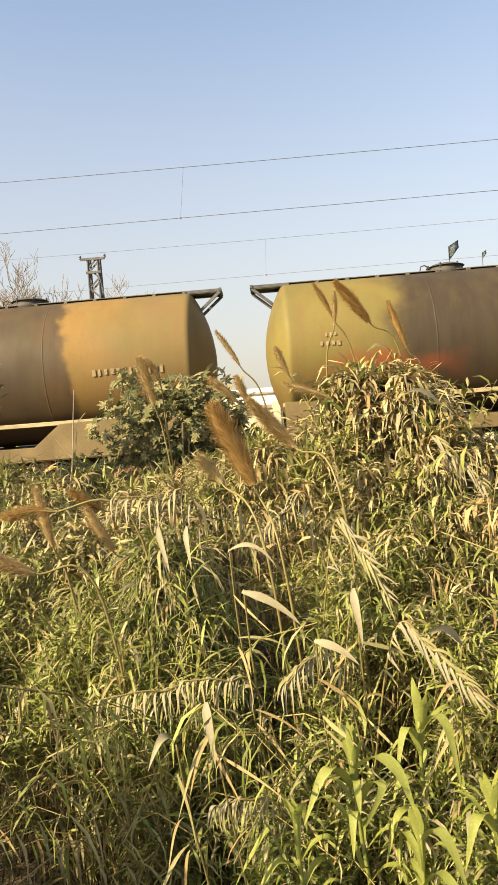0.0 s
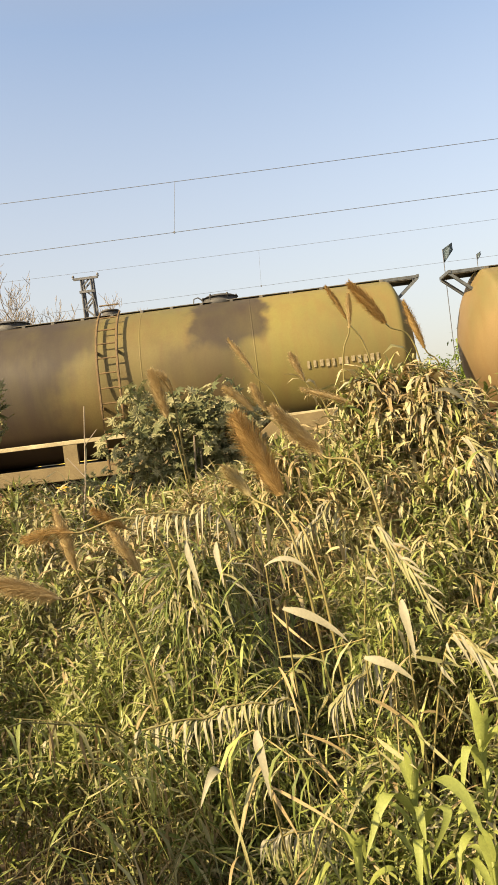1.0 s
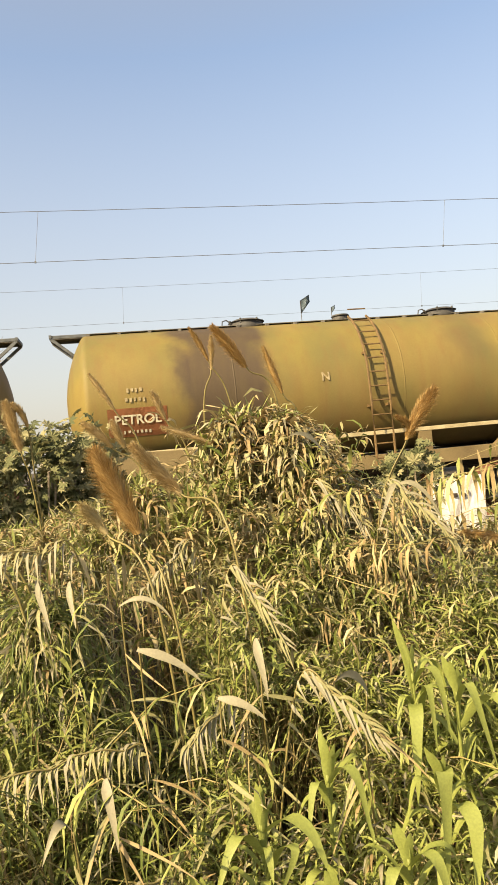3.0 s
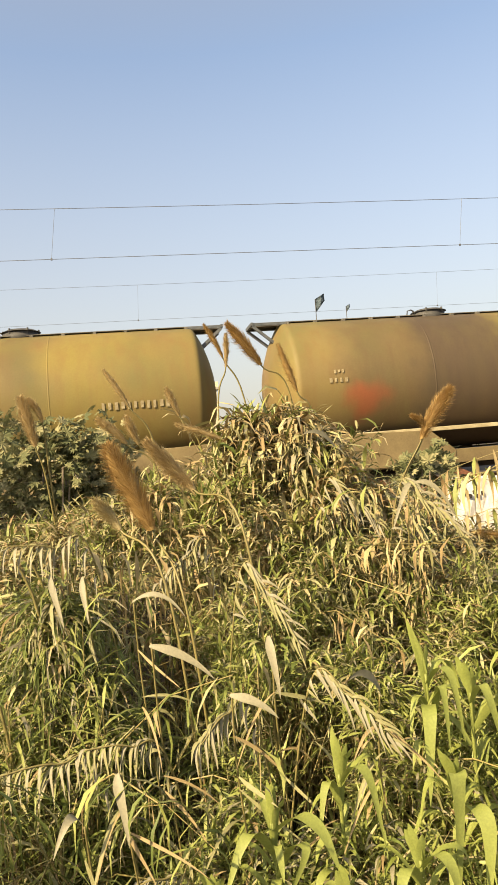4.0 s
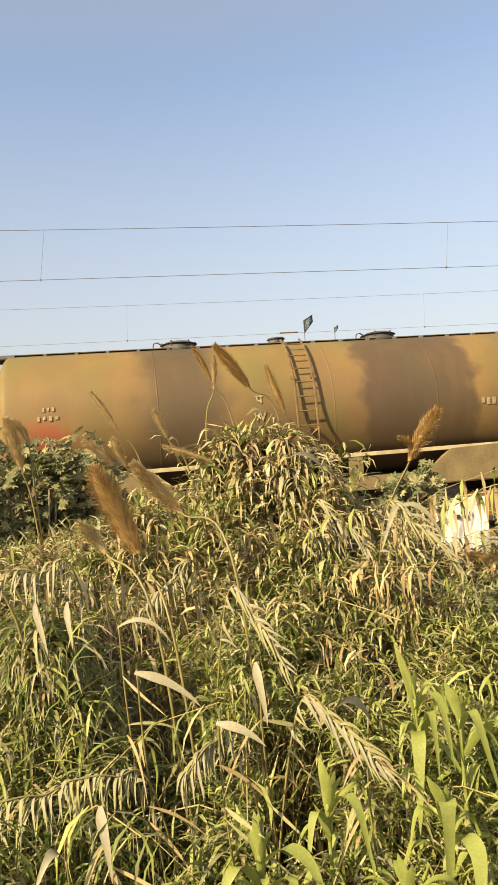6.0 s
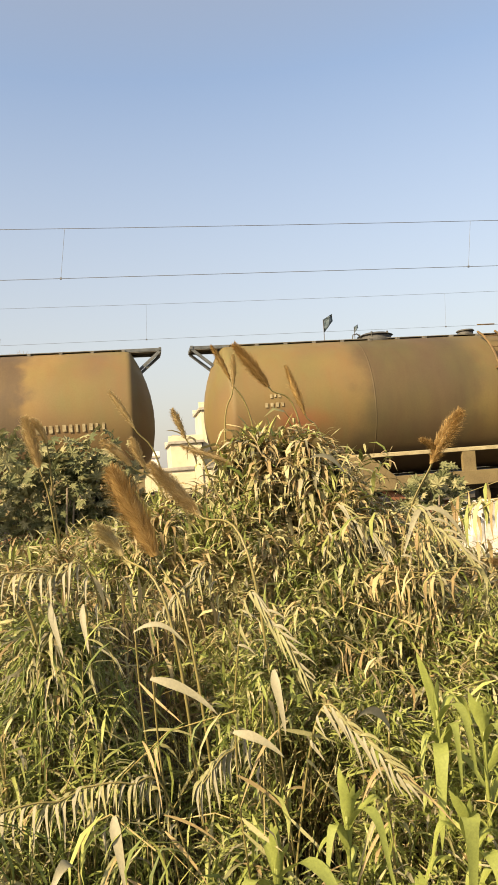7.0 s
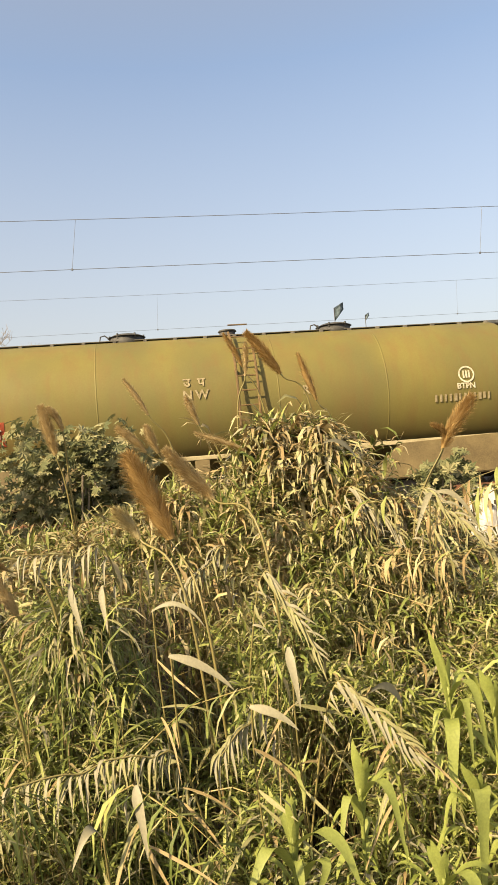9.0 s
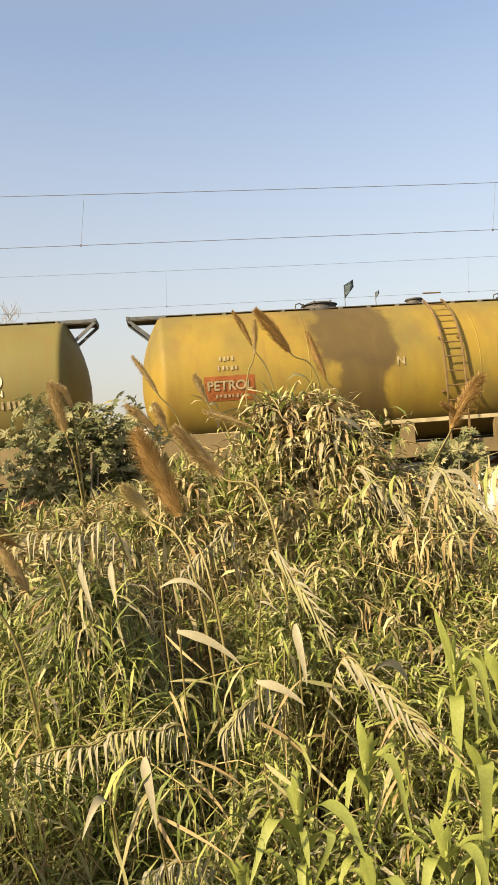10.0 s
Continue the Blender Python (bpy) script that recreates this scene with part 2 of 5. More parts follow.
def beam(bm, a, b, w, h):
    """A square bar from a to b."""
    a, b = Vector(a), Vector(b)
    way = b - a
    m = Matrix.Translation(a) @ way.to_track_quat("X", "Z").to_matrix().to_4x4()
    return box(bm, 0, way.length, -w / 2, w / 2, -h / 2, h / 2, 0, m)


def pipe(bm, points, r0, r1, sides=6):
    """A tapered tube along points."""
    pts = [Vector(p) for p in points]
    rings = []
    for i, p in enumerate(pts):
        d = (pts[min(i + 1, len(pts) - 1)] - pts[max(i - 1, 0)]).normalized()
        q = d.to_track_quat("Z", "Y").to_matrix()
        r = r0 + (r1 - r0) * i / (len(pts) - 1)
        rings.append([bm.verts.new(p + q @ Vector((r * math.cos(k * math.tau / sides), r * math.sin(k * math.tau / sides), 0))) for k in range(sides)])
    for a, b in zip(rings, rings[1:]):
        for k in range(sides):
            bm.faces.new((a[k], a[(k + 1) % sides], b[(k + 1) % sides], b[k]))
    bm.faces.new(rings[-1])
    bm.faces.new(rings[0][::-1])
    return bm


def lathe_x(bm, profile, sides=48):
    """A body turned round the x axis from (x, radius) pairs."""
    rings = []
    for x, r in profile:
        if r < 1e-4:
            rings.append([bm.verts.new((x, 0, 0))])
        else:
            rings.append([bm.verts.new((x, r * math.cos(k * math.tau / sides), r * math.sin(k * math.tau / sides))) for k in range(sides)])
    for a, b in zip(rings, rings[1:]):
        for k in range(sides):
            k2 = (k + 1) % sides
            if len(a) == 1:
                bm.faces.new((a[0], b[k2], b[k]))
            elif len(b) == 1:
                bm.faces.new((a[k], a[k2], b[0]))
            else:
                bm.faces.new((a[k], a[k2], b[k2], b[k]))
    bmesh.ops.recalc_face_normals(bm, faces=bm.faces[:])
    return bm


def mesh_object(name, verts, faces, mats, index=None, smooth=True):
    """One object from arrays of vertices and quads."""
    me = bpy.data.meshes.new(name)
    n, f = len(verts), len(faces)
    me.vertices.add(n)
    me.vertices.foreach_set("co", np.ascontiguousarray(verts, np.float32).ravel())
    me.loops.add(f * 4)
    me.loops.foreach_set("vertex_index", np.ascontiguousarray(faces, np.int32).ravel())
    me.polygons.add(f)
    me.polygons.foreach_set("loop_start", np.arange(0, f * 4, 4, dtype=np.int32))
    for m in mats:
        me.materials.append(m)
    if index is not None:
        me.polygons.foreach_set("material_index", np.ascontiguousarray(index, np.int32))
    me.polygons.foreach_set("use_smooth", np.full(f, smooth))
    me.update(calc_edges=True)
    me.validate()
    return new(name, me)


def blades(base, az, el, length, width, droop, twist, seg=5, fold=0.35):
    """Folded, drooping, pointed blades: vertices (n, 3 * (seg + 1), 3) and quads."""
    n = len(base)
    s = np.linspace(0, 1, seg + 1)
    ang = np.maximum(el[:, None] - droop[:, None] * s**1.25, -1.75)
    mid = (ang[:, 1:] + ang[:, :-1]) / 2
    step = (length / seg)[:, None]
    run = np.concatenate([np.zeros((n, 1)), np.cumsum(np.cos(mid) * step, 1)], 1)
    rise = np.concatenate([np.zeros((n, 1)), np.cumsum(np.sin(mid) * step, 1)], 1)
    h = np.stack([np.cos(az), np.sin(az), 0 * az], -1)[:, None]
    side = np.stack([-np.sin(az), np.cos(az), 0 * az], -1)[:, None]
    up = np.array([0, 0, 1.0])
    centre = base[:, None] + run[..., None] * h + rise[..., None] * up
    normal = -np.sin(ang)[..., None] * h + np.cos(ang)[..., None] * up
    tw = (twist[:, None] * s)[..., None]
    across = side * np.cos(tw) + normal * np.sin(tw)
    normal = normal * np.cos(tw) - side * np.sin(tw)
    shape = np.minimum(1, 0.22 + 3.6 * s) * np.maximum((1 - s) ** 0.75, 0.02)
    half = (width / 2)[:, None, None] * shape[None, :, None]
    v = np.stack([centre - across * half + normal * half * fold, centre, centre + across * half + normal * half * fold], 2)
    return v.reshape(n, -1, 3), blade_quads(n, seg)


def blade_quads(n, seg):
    one = []
    for i in range(seg):
        a = 3 * i
        one += [(a, a + 1, a + 4, a + 3), (a + 1, a + 2, a + 5, a + 4)]
    one = np.array(one)
    return (one[None] + (np.arange(n) * 3 * (seg + 1))[:, None, None]).reshape(-1, 4)


def tubes(paths, radius, sides=5):
    """Tapered tubes along paths (n, k, 3)."""
    n, k, _ = paths.shape
    way = np.gradient(paths, axis=1)
    way /= np.linalg.norm(way, axis=-1, keepdims=True) + 1e-9
    a = np.cross(way, np.array([0.31, 0.95, 0.07]))
    a /= np.linalg.norm(a, axis=-1, keepdims=True) + 1e-9
    b = np.cross(way, a)
    r = radius[:, None, None] * np.linspace(1, 0.45, k)[None, :, None]
    ring = [paths + r * (np.cos(q) * a + np.sin(q) * b) for q in np.arange(sides) * math.tau / sides]
    v = np.stack(ring, 2).reshape(n, -1, 3)
    one = [(i * sides + q, i * sides + (q + 1) % sides, (i + 1) * sides + (q + 1) % sides, (i + 1) * sides + q) for i in range(k - 1) for q in range(sides)]
    f = (np.array(one)[None] + (np.arange(n) * k * sides)[:, None, None]).reshape(-1, 4)
    return v, f


# ---- ground ----
def ground_z(y):
    """Height of the land: a bank under the camera, a ditch with reeds, the railway formation, level land beyond."""
    return float(np.interp(y, [-60, -1, 0.6, 1.5, 2.4, 4.5, 7.0, 9.5, 11.3, 16.5, 20.5, 24, 60], [0.9, 0.9, 0.88, 0.45, 0.25, 0.45, 0.85, 1.0, 0.62, 0.62, 0.62, 0.8, 0.8]))


def build_ground():
    bm = bmesh.new()
    xs = sorted(set([-1500, -600, -250, -120, -70, -45, -30] + [x * 0.75 for x in range(-28, 33)] + [30, 45, 70, 120, 250, 600, 1500]))
    ys = sorted(set([-300, -120, -60, -30, -15, -8, -4, -2, -1] + [y * 0.4 for y in range(0, 64)] + [30, 40, 60, 100, 200, 500, 1500, 3000]))
    grid = [[bm.verts.new((x, y, ground_z(y) + (0.09 * noise.noise((x * 0.7, y * 0.7, 0)) + 0.03 * noise.noise((x * 3, y * 3, 5)) if abs(x) < 40 and -20 < y < 30 else 0))) for x in xs] for y in ys]
    for a, b in zip(grid, grid[1:]):
        for i in range(len(xs) - 1):
            bm.faces.new((a[i], a[i + 1], b[i + 1], b[i]))
    g = link("ground", bm, M_SOIL, None, True)
    tagged(g, "dark brown soil with a reed ditch beside the railway", "ground", kind="structure")


build_ground()


def build_track(y0, name):
    """Ballast bed, sleepers and two rails."""
    bed = thing(name, "broad-gauge railway track on stone ballast with concrete sleepers", "railway track", "railway tracks", pose(0, y0, 0), "structure")
    bm = prism(bmesh.new(), [(-2.0, 0.58), (2.0, 0.58), (1.55, 0.84), (-1.55, 0.84)], -70, 70)
    bmesh.ops.rotate(bm, verts=bm.verts, matrix=Matrix.Rotation(radians(90), 3, "Z"))
    part("ballast_bed", bm, M_BALLAST, bed)
    for s in (-0.87, 0.87):
        rail = [(-0.07, 0.845), (0.07, 0.845), (0.07, 0.86), (0.012, 0.88), (0.012, 0.955), (0.036, 0.965), (0.036, 1.0), (-0.036, 1.0), (-0.036, 0.965), (-0.012, 0.955), (-0.012, 0.88), (-0.07, 0.86)]
        bm = prism(bmesh.new(), [(x + s, z) for x, z in rail], -70, 70)
        bmesh.ops.rotate(bm, verts=bm.verts, matrix=Matrix.Rotation(radians(90), 3, "Z"))
        part("rail", bm, M_RUST, bed)
    bm = box(bmesh.new(), -0.12, 0.12, -1.37, 1.37, 0.72, 0.85, 0.015)
    first = part("sleeper", bm, M_CONCRETE, bed)
    for i in range(-40, 42):
        if i:
            o = first.copy()
            scene.collection.objects.link(o)
            o.location = (i * 0.65, 0, 0)


build_track(TRACK_Y, "railway_track")
build_track(18.7, "railway_track")

# ---- tank wagons ----
PITCH, TANK_R, TANK_Z = 12.45, 1.375, 2.675


def on_tank(z, out=0.0):
    """y of the camera-side tank shell at a height, and the tilt of its face from upright (degrees)."""
    k = (z - TANK_Z) / TANK_R
    return -(TANK_R + out) * math.sqrt(1 - k * k), math.degrees(math.asin(k))


def build_wagon():
    w = thing("tank_wagon", "ochre tank wagon", "tank wagon", "tank wagons of the train")
    cap = [(5.735, 0.0), (5.722, 0.25), (5.684, 0.5), (5.62, 0.75), (5.53, 1.0), (5.463, 1.14), (5.404, 1.25), (5.365, 1.315), (5.335, 1.35), (5.298, 1.371), (5.25, TANK_R)]
    prof = [(-x, r) for x, r in cap] + [(x, TANK_R) for x in (-3.4, -1.3, 1.3, 3.4)] + [(x, r) for x, r in cap[::-1]]
    bm = lathe_x(bmesh.new(), prof, 64)
    bmesh.ops.translate(bm, verts=bm.verts, vec=(0, 0, TANK_Z))
    part("tank", bm, M_FRAME, w, smooth=True)
    # seams
    for x in (-2.66, 0.6, 2.66):
        bm = lathe_x(bmesh.new(), [(x - 0.02, TANK_R - 0.01), (x - 0.012, TANK_R + 0.002), (x + 0.012, TANK_R + 0.002), (x + 0.02, TANK_R - 0.01)], 64)
        bmesh.ops.translate(bm, verts=bm.verts, vec=(0, 0, TANK_Z))
        part("weld_seam", bm, M_FRAME, w, smooth=True)
    # running board along the crown, with supports
    for y in (-0.17, 0.17):
        part("running_board", box(bmesh.new(), -5.93, 5.93, y - 0.13, y + 0.15, 4.045, 4.06, 0.003), M_BOARD, w, "dark steel running board")
    for i in range(-9, 10):
        part("board_support", box(bmesh.new(), i * 0.58 - 0.03, i * 0.58 + 0.03, -0.38, 0.38, 3.97, 4.044), M_BOARD, w)
    for s in (-1, 1):
        for y in (-0.3, 0.3):
            part("end_arm", beam(bmesh.new(), (s * 5.93, y, 4.025), (s * 5.25, y, 4.025), 0.05, 0.055), M_BRACKET, w, "slate grey steel arm")
            part("end_brace", beam(bmesh.new(), (s * 5.92, y, 4.0), (s * 5.47, y * 0.95, 3.62), 0.05, 0.055), M_BRACKET, w, "slate grey steel brace")
            part("brace_foot", box(bmesh.new(), min(s * 5.38, s * 5.50), max(s * 5.38, s * 5.50), y - 0.07, y + 0.07, 3.54, 3.66, 0.01), M_BRACKET, w)
        part("end_rail", beam(bmesh.new(), (s * 5.92, -0.34, 4.035), (s * 5.92, 0.34, 4.035), 0.05, 0.06), M_BRACKET, w)
    for x in (-2.09, 2.09):
        bm = bmesh.new()
        bmesh.ops.create_cone(bm, cap_ends=True, segments=28, radius1=0.33, radius2=0.33, depth=0.2, matrix=pose(x, 0, 4.05))
        man = part("manhole", bm, M_BLACK, w, "dark manhole neck", True)
        bm = bmesh.new()
        bmesh.ops.create_cone(bm, cap_ends=True, segments=28, radius1=0.37, radius2=0.26, depth=0.05, matrix=pose(x, 0, 4.175))
        for k in range(6):
            a = k * math.tau / 6
            bar(bm, (x + 0.33 * math.cos(a), 0.33 * math.sin(a), 4.11), (x + 0.33 * math.cos(a), 0.33 * math.sin(a), 4.2), 0.02, 6)
        part("lid", bm, M_BLACK, man)
        bm = pipe(bmesh.new(), [(x - 0.33, -0.1, 4.13), (x - 0.42, -0.1, 4.2), (x - 0.5, -0.1, 4.18), (x - 0.52, -0.1, 4.07)], 0.015, 0.012)
        part("hinge", bm, M_BLACK, man)
    bm = bmesh.new()
    bmesh.ops.create_cone(bm, cap_ends=True, segments=16, radius1=0.16, radius2=0.16, depth=0.14, matrix=pose(-0.1, 0, 4.1))
    bmesh.ops.create_cone(bm, cap_ends=True, segments=16, radius1=0.19, radius2=0.17, depth=0.03, matrix=pose(-0.1, 0, 4.18))
    part("relief_valve", bm, M_BLACK, w, smooth=True)
    # ladder that bends over the shell
    lad = new("ladder")
    lad.parent = w
    lad["label"] = "brown steel ladder bent over the shell"
    shell = []
    for deg in range(64, -1, -8):
        a = radians(deg)
        shell.append((-(TANK_R + 0.13) * math.cos(a), TANK_Z + (TANK_R + 0.13) * math.sin(a)))
    shell += [(-1.53, 2.2), (-1.53, 1.6), (-1.53, 1.02)]
    for x in (-0.16, 0.21):
        part("ladder_rail", pipe(bmesh.new(), [(x, y, z) for y, z in shell], 0.024, 0.024), M_LADDER, lad)
    zs = [1.2 + 0.27 * i for i in range(12)]
    for z in zs:
        y = np.interp(z, [q[1] for q in shell[::-1]], [q[0] for q in shell[::-1]])
        part("rung", bar(bmesh.new(), (-0.16, y, z), (0.21, y, z), 0.014, 6), M_LADDER, lad)
    for z in (3.2, 2.2):
        y, _ = on_tank(z)
        for x in (-0.16, 0.21):
            part("standoff", beam(bmesh.new(), (x, y + 0.02, z), (x, y - 0.16, z), 0.03, 0.05), M_LADDER, lad)
    # underframe, both sides
    for s in (-1, 1):
        part("skirt_strip", box(bmesh.new(), -5.5, 5.5, min(s * 1.30, s * 1.22), max(s * 1.30, s * 1.22), 1.64, 1.715, 0.008), M_STRIP, w, "pale dusty steel strip")
        part("solebar", box(bmesh.new(), -5.75, 5.75, min(s * 1.30, s * 1.18), max(s * 1.30, s * 1.18), 1.0, 1.265, 0.01), M_FRAME, w, "dusty ochre side beam")
        for e in (-1, 1):
            y0, y1 = sorted((s * 1.315, s * 1.20))
            bm = prism(bmesh.new(), [(e * 5.46, 1.735), (e * 2.85, 1.66), (e * 2.36, 1.262), (e * 2.36, 1.02), (e * 5.46, 1.02)], y0, y1, 0.008)
            part("saddle_plate", bm, M_FRAME, w, "dusty ochre saddle plate")
        for x in (-0.88, 0.95):
            part("strut", box(bmesh.new(), x - 0.13, x + 0.13, min(s * 1.29, s * 1.2), max(s * 1.29, s * 1.2), 1.262, 1.642, 0.006), M_FRAME, w)
        # slanting braces below the side beam
        for e in (-1, 1):
            part("brace", beam(bmesh.new(), (e * 2.6, s * 1.15, 1.0), (e * 1.7, s * 1.1, 0.55), 0.08, 0.14), M_RUST, w, "rusty slanting brace")
        part("truss_rod", beam(bmesh.new(), (-1.75, s * 1.1, 0.56), (1.75, s * 1.1, 0.56), 0.07, 0.09), M_RUST, w)
    for e in (-1, 1):
        for y in (-0.75, 0.75):
            part("cradle", prism(bmesh.new(), [(e * 4.9, 1.05), (e * 3.3, 1.05), (e * 3.3, 1.75), (e * 4.9, 1.75)], y - 0.06, y + 0.06), M_DARK, w)
        part("headstock", box(bmesh.new(), min(e * 5.62, e * 5.75), max(e * 5.62, e * 5.75), -1.35, 1.35, 0.92, 1.28, 0.012), M_RUST, w, "rusty headstock beam")
        bm = beam(bmesh.new(), (e * 5.75, 0, 1.05), (e * 6.15, 0, 1.05), 0.18, 0.2)
        box(bm, min(e * 6.02, e * 6.215), max(e * 6.02, e * 6.215), -0.16, 0.16, 0.92, 1.2, 0.03)
        part("coupler", bm, M_DARK, w)
        part("grab_rail", pipe(bmesh.new(), [(e * 5.6, -1.34, 1.0), (e * 5.6, -1.42, 0.95), (e * 5.6, -1.42, 0.55), (e * 5.2, -1.42, 0.55), (e * 5.2, -1.42, 0.98)], 0.016, 0.016), M_RUST, w)
    part("centre_sill", box(bmesh.new(), -5.7, 5.7, -0.25, 0.25, 0.85, 1.2, 0.01), M_DARK, w)
    part("floor_plate", box(bmesh.new(), -5.6, 5.6, -1.15, 1.15, 1.2, 1.235), M_DARK, w)
    bm = bmesh.new()
    bmesh.ops.create_cone(bm, cap_ends=True, segments=18, radius1=0.2, radius2=0.2, depth=0.9, matrix=pose(0.6, 0.5, 0.7, 0, 90, 0))
    part("brake_cylinder", bm, M_DARK, w, smooth=True)
    for e in (-4.05, 4.05):
        bog = new("bogie")
        bog.parent = w
        bog.location = (e, 0, 0)
        bog["label"] = "rusty cast steel bogie"
        for y in (-1.06, 1.06):
            out = [(-1.2, 0.62), (-1.25, 0.45), (-0.85, 0.40), (-0.45, 0.28), (0.45, 0.28), (0.85, 0.40), (1.25, 0.45), (1.2, 0.62), (0.7, 0.78), (-0.7, 0.78)]
            part("side_frame", prism(bmesh.new(), out, y - 0.07, y + 0.07, 0.012), M_RUST, bog)
            bm = bmesh.new()
            for x in (-0.18, 0.0, 0.18):
                bar(bm, (x, y * 1.08, 0.36), (x, y * 1.08, 0.7), 0.055, 10)
            part("spring_nest", bm, M_DARK, bog)
        part("bolster", box(bmesh.new(), -0.2, 0.2, -1.1, 1.1, 0.62, 0.84, 0.015), M_DARK, bog)
        for x in (-1.0, 1.0):
            bm = bar(bmesh.new(), (0, -1.1, 0), (0, 1.1, 0), 0.085, 12)
            for y in (-0.84, 0.84):
                sgn = 1 if y > 0 else -1
                m = pose(0, y, 0, 90, 0, 0)
                bmesh.ops.create_cone(bm, cap_ends=True, segments=32, radius1=0.455, radius2=0.455, depth=0.12, matrix=m)
                bmesh.ops.create_cone(bm, cap_ends=True, segments=32, radius1=0.49, radius2=0.49, depth=0.03, matrix=pose(0, y - sgn * 0.07, 0, 90, 0, 0))
                for k in range(4):
                    a = k * math.tau / 4
                    bar(bm, (0.26 * math.cos(a), y - 0.066, 0.26 * math.sin(a)), (0.26 * math.cos(a), y + 0.066, 0.26 * math.sin(a)), 0.05, 8)
            ws = part("wheelset", bm, M_WHEEL, bog, "worn steel wheels on an axle")
            ws.location = (x, 0, 0.455)
    return w


def text_part(name, body, size, parent, x, z, mat, out=0.012):
    """Painted characters on the camera side of the tank, centred at x and z."""
    cu = bpy.data.curves.new(name, "FONT")
    cu.body, cu.size, cu.align_x, cu.align_y, cu.extrude = body, size, "CENTER", "CENTER", 0.004
    cu.offset = size * 0.022
    tmp = new("lettering_curve", cu)
    me = bpy.data.meshes.new_from_object(tmp.evaluated_get(bpy.context.evaluated_depsgraph_get()))
    bpy.data.objects.remove(tmp)
    me.name = name
    me.materials.clear()
    me.materials.append(mat)
    ob = new(name, me)
    ob.parent = parent
    y, tilt = on_tank(z, out)
    ob.matrix_basis = pose(x, y, z, 90 - tilt, 0, 0)
    return ob


def bars_part(name, parent, x0, x1, z, h, count, mat, seed):
    """A row of plain bars in place of a number."""
    rng = random.Random(seed)
    bm = bmesh.new()
    step = (x1 - x0) / count
    y, tilt = on_tank(z, 0.014)
    for i in range(count):
        wd = step * rng.uniform(0.38, 0.62)
        cut = rng.choice((0.0, 0.0, 0.25, 0.12)) * h
        box(bm, i * step, i * step + wd, -0.003, 0.003, -h / 2 + cut, h / 2)
    ob = tagged(part(name, bm, mat, parent, "row of faded white painted marks"), kind="stuff")
    ob.matrix_basis = pose(x0, y, z, -tilt, 0, 0)
    return ob


def panel_part(parent, x0, x1, z0, z1, mat, label):
    """A thin painted panel bent to the shell."""
    bm = bmesh.new()
    rows = []
    for i in range(7):
        z = z0 + (z1 - z0) * i / 6
        y, _ = on_tank(z, 0.006)
        rows.append([bm.verts.new((x, y, z)) for x in (x0, (x0 + x1) / 2, x1)])
    for a, b in zip(rows, rows[1:]):
        for k in range(2):
            bm.faces.new((a[k], a[k + 1], b[k + 1], b[k]))
    bmesh.ops.solidify(bm, geom=bm.faces[:], thickness=0.004)
    return part("sign_panel", bm, mat, parent, label)


def logo_part(parent, x, z):
    """A round painted emblem: a plain ring with bars."""
    bm = bmesh.new()
    ring = []
    for r in (0.13, 0.16):
        ring.append([bm.verts.new((r * math.cos(k * math.tau / 32), 0, r * math.sin(k * math.tau / 32))) for k in range(32)])
    for k in range(32):
        bm.faces.new((ring[0][k], ring[0][(k + 1) % 32], ring[1][(k + 1) % 32], ring[1][k]))
    for dx in (-0.055, 0.0, 0.055):
        box(bm, dx - 0.016, dx + 0.016, -0.002, 0.002, -0.07, 0.07)
    y, tilt = on_tank(z, 0.014)
    ob = part("emblem", bm, M_WHITE, parent, "round white painted emblem")
    ob.matrix_basis = pose(x, y, z, -tilt, 0, 0)


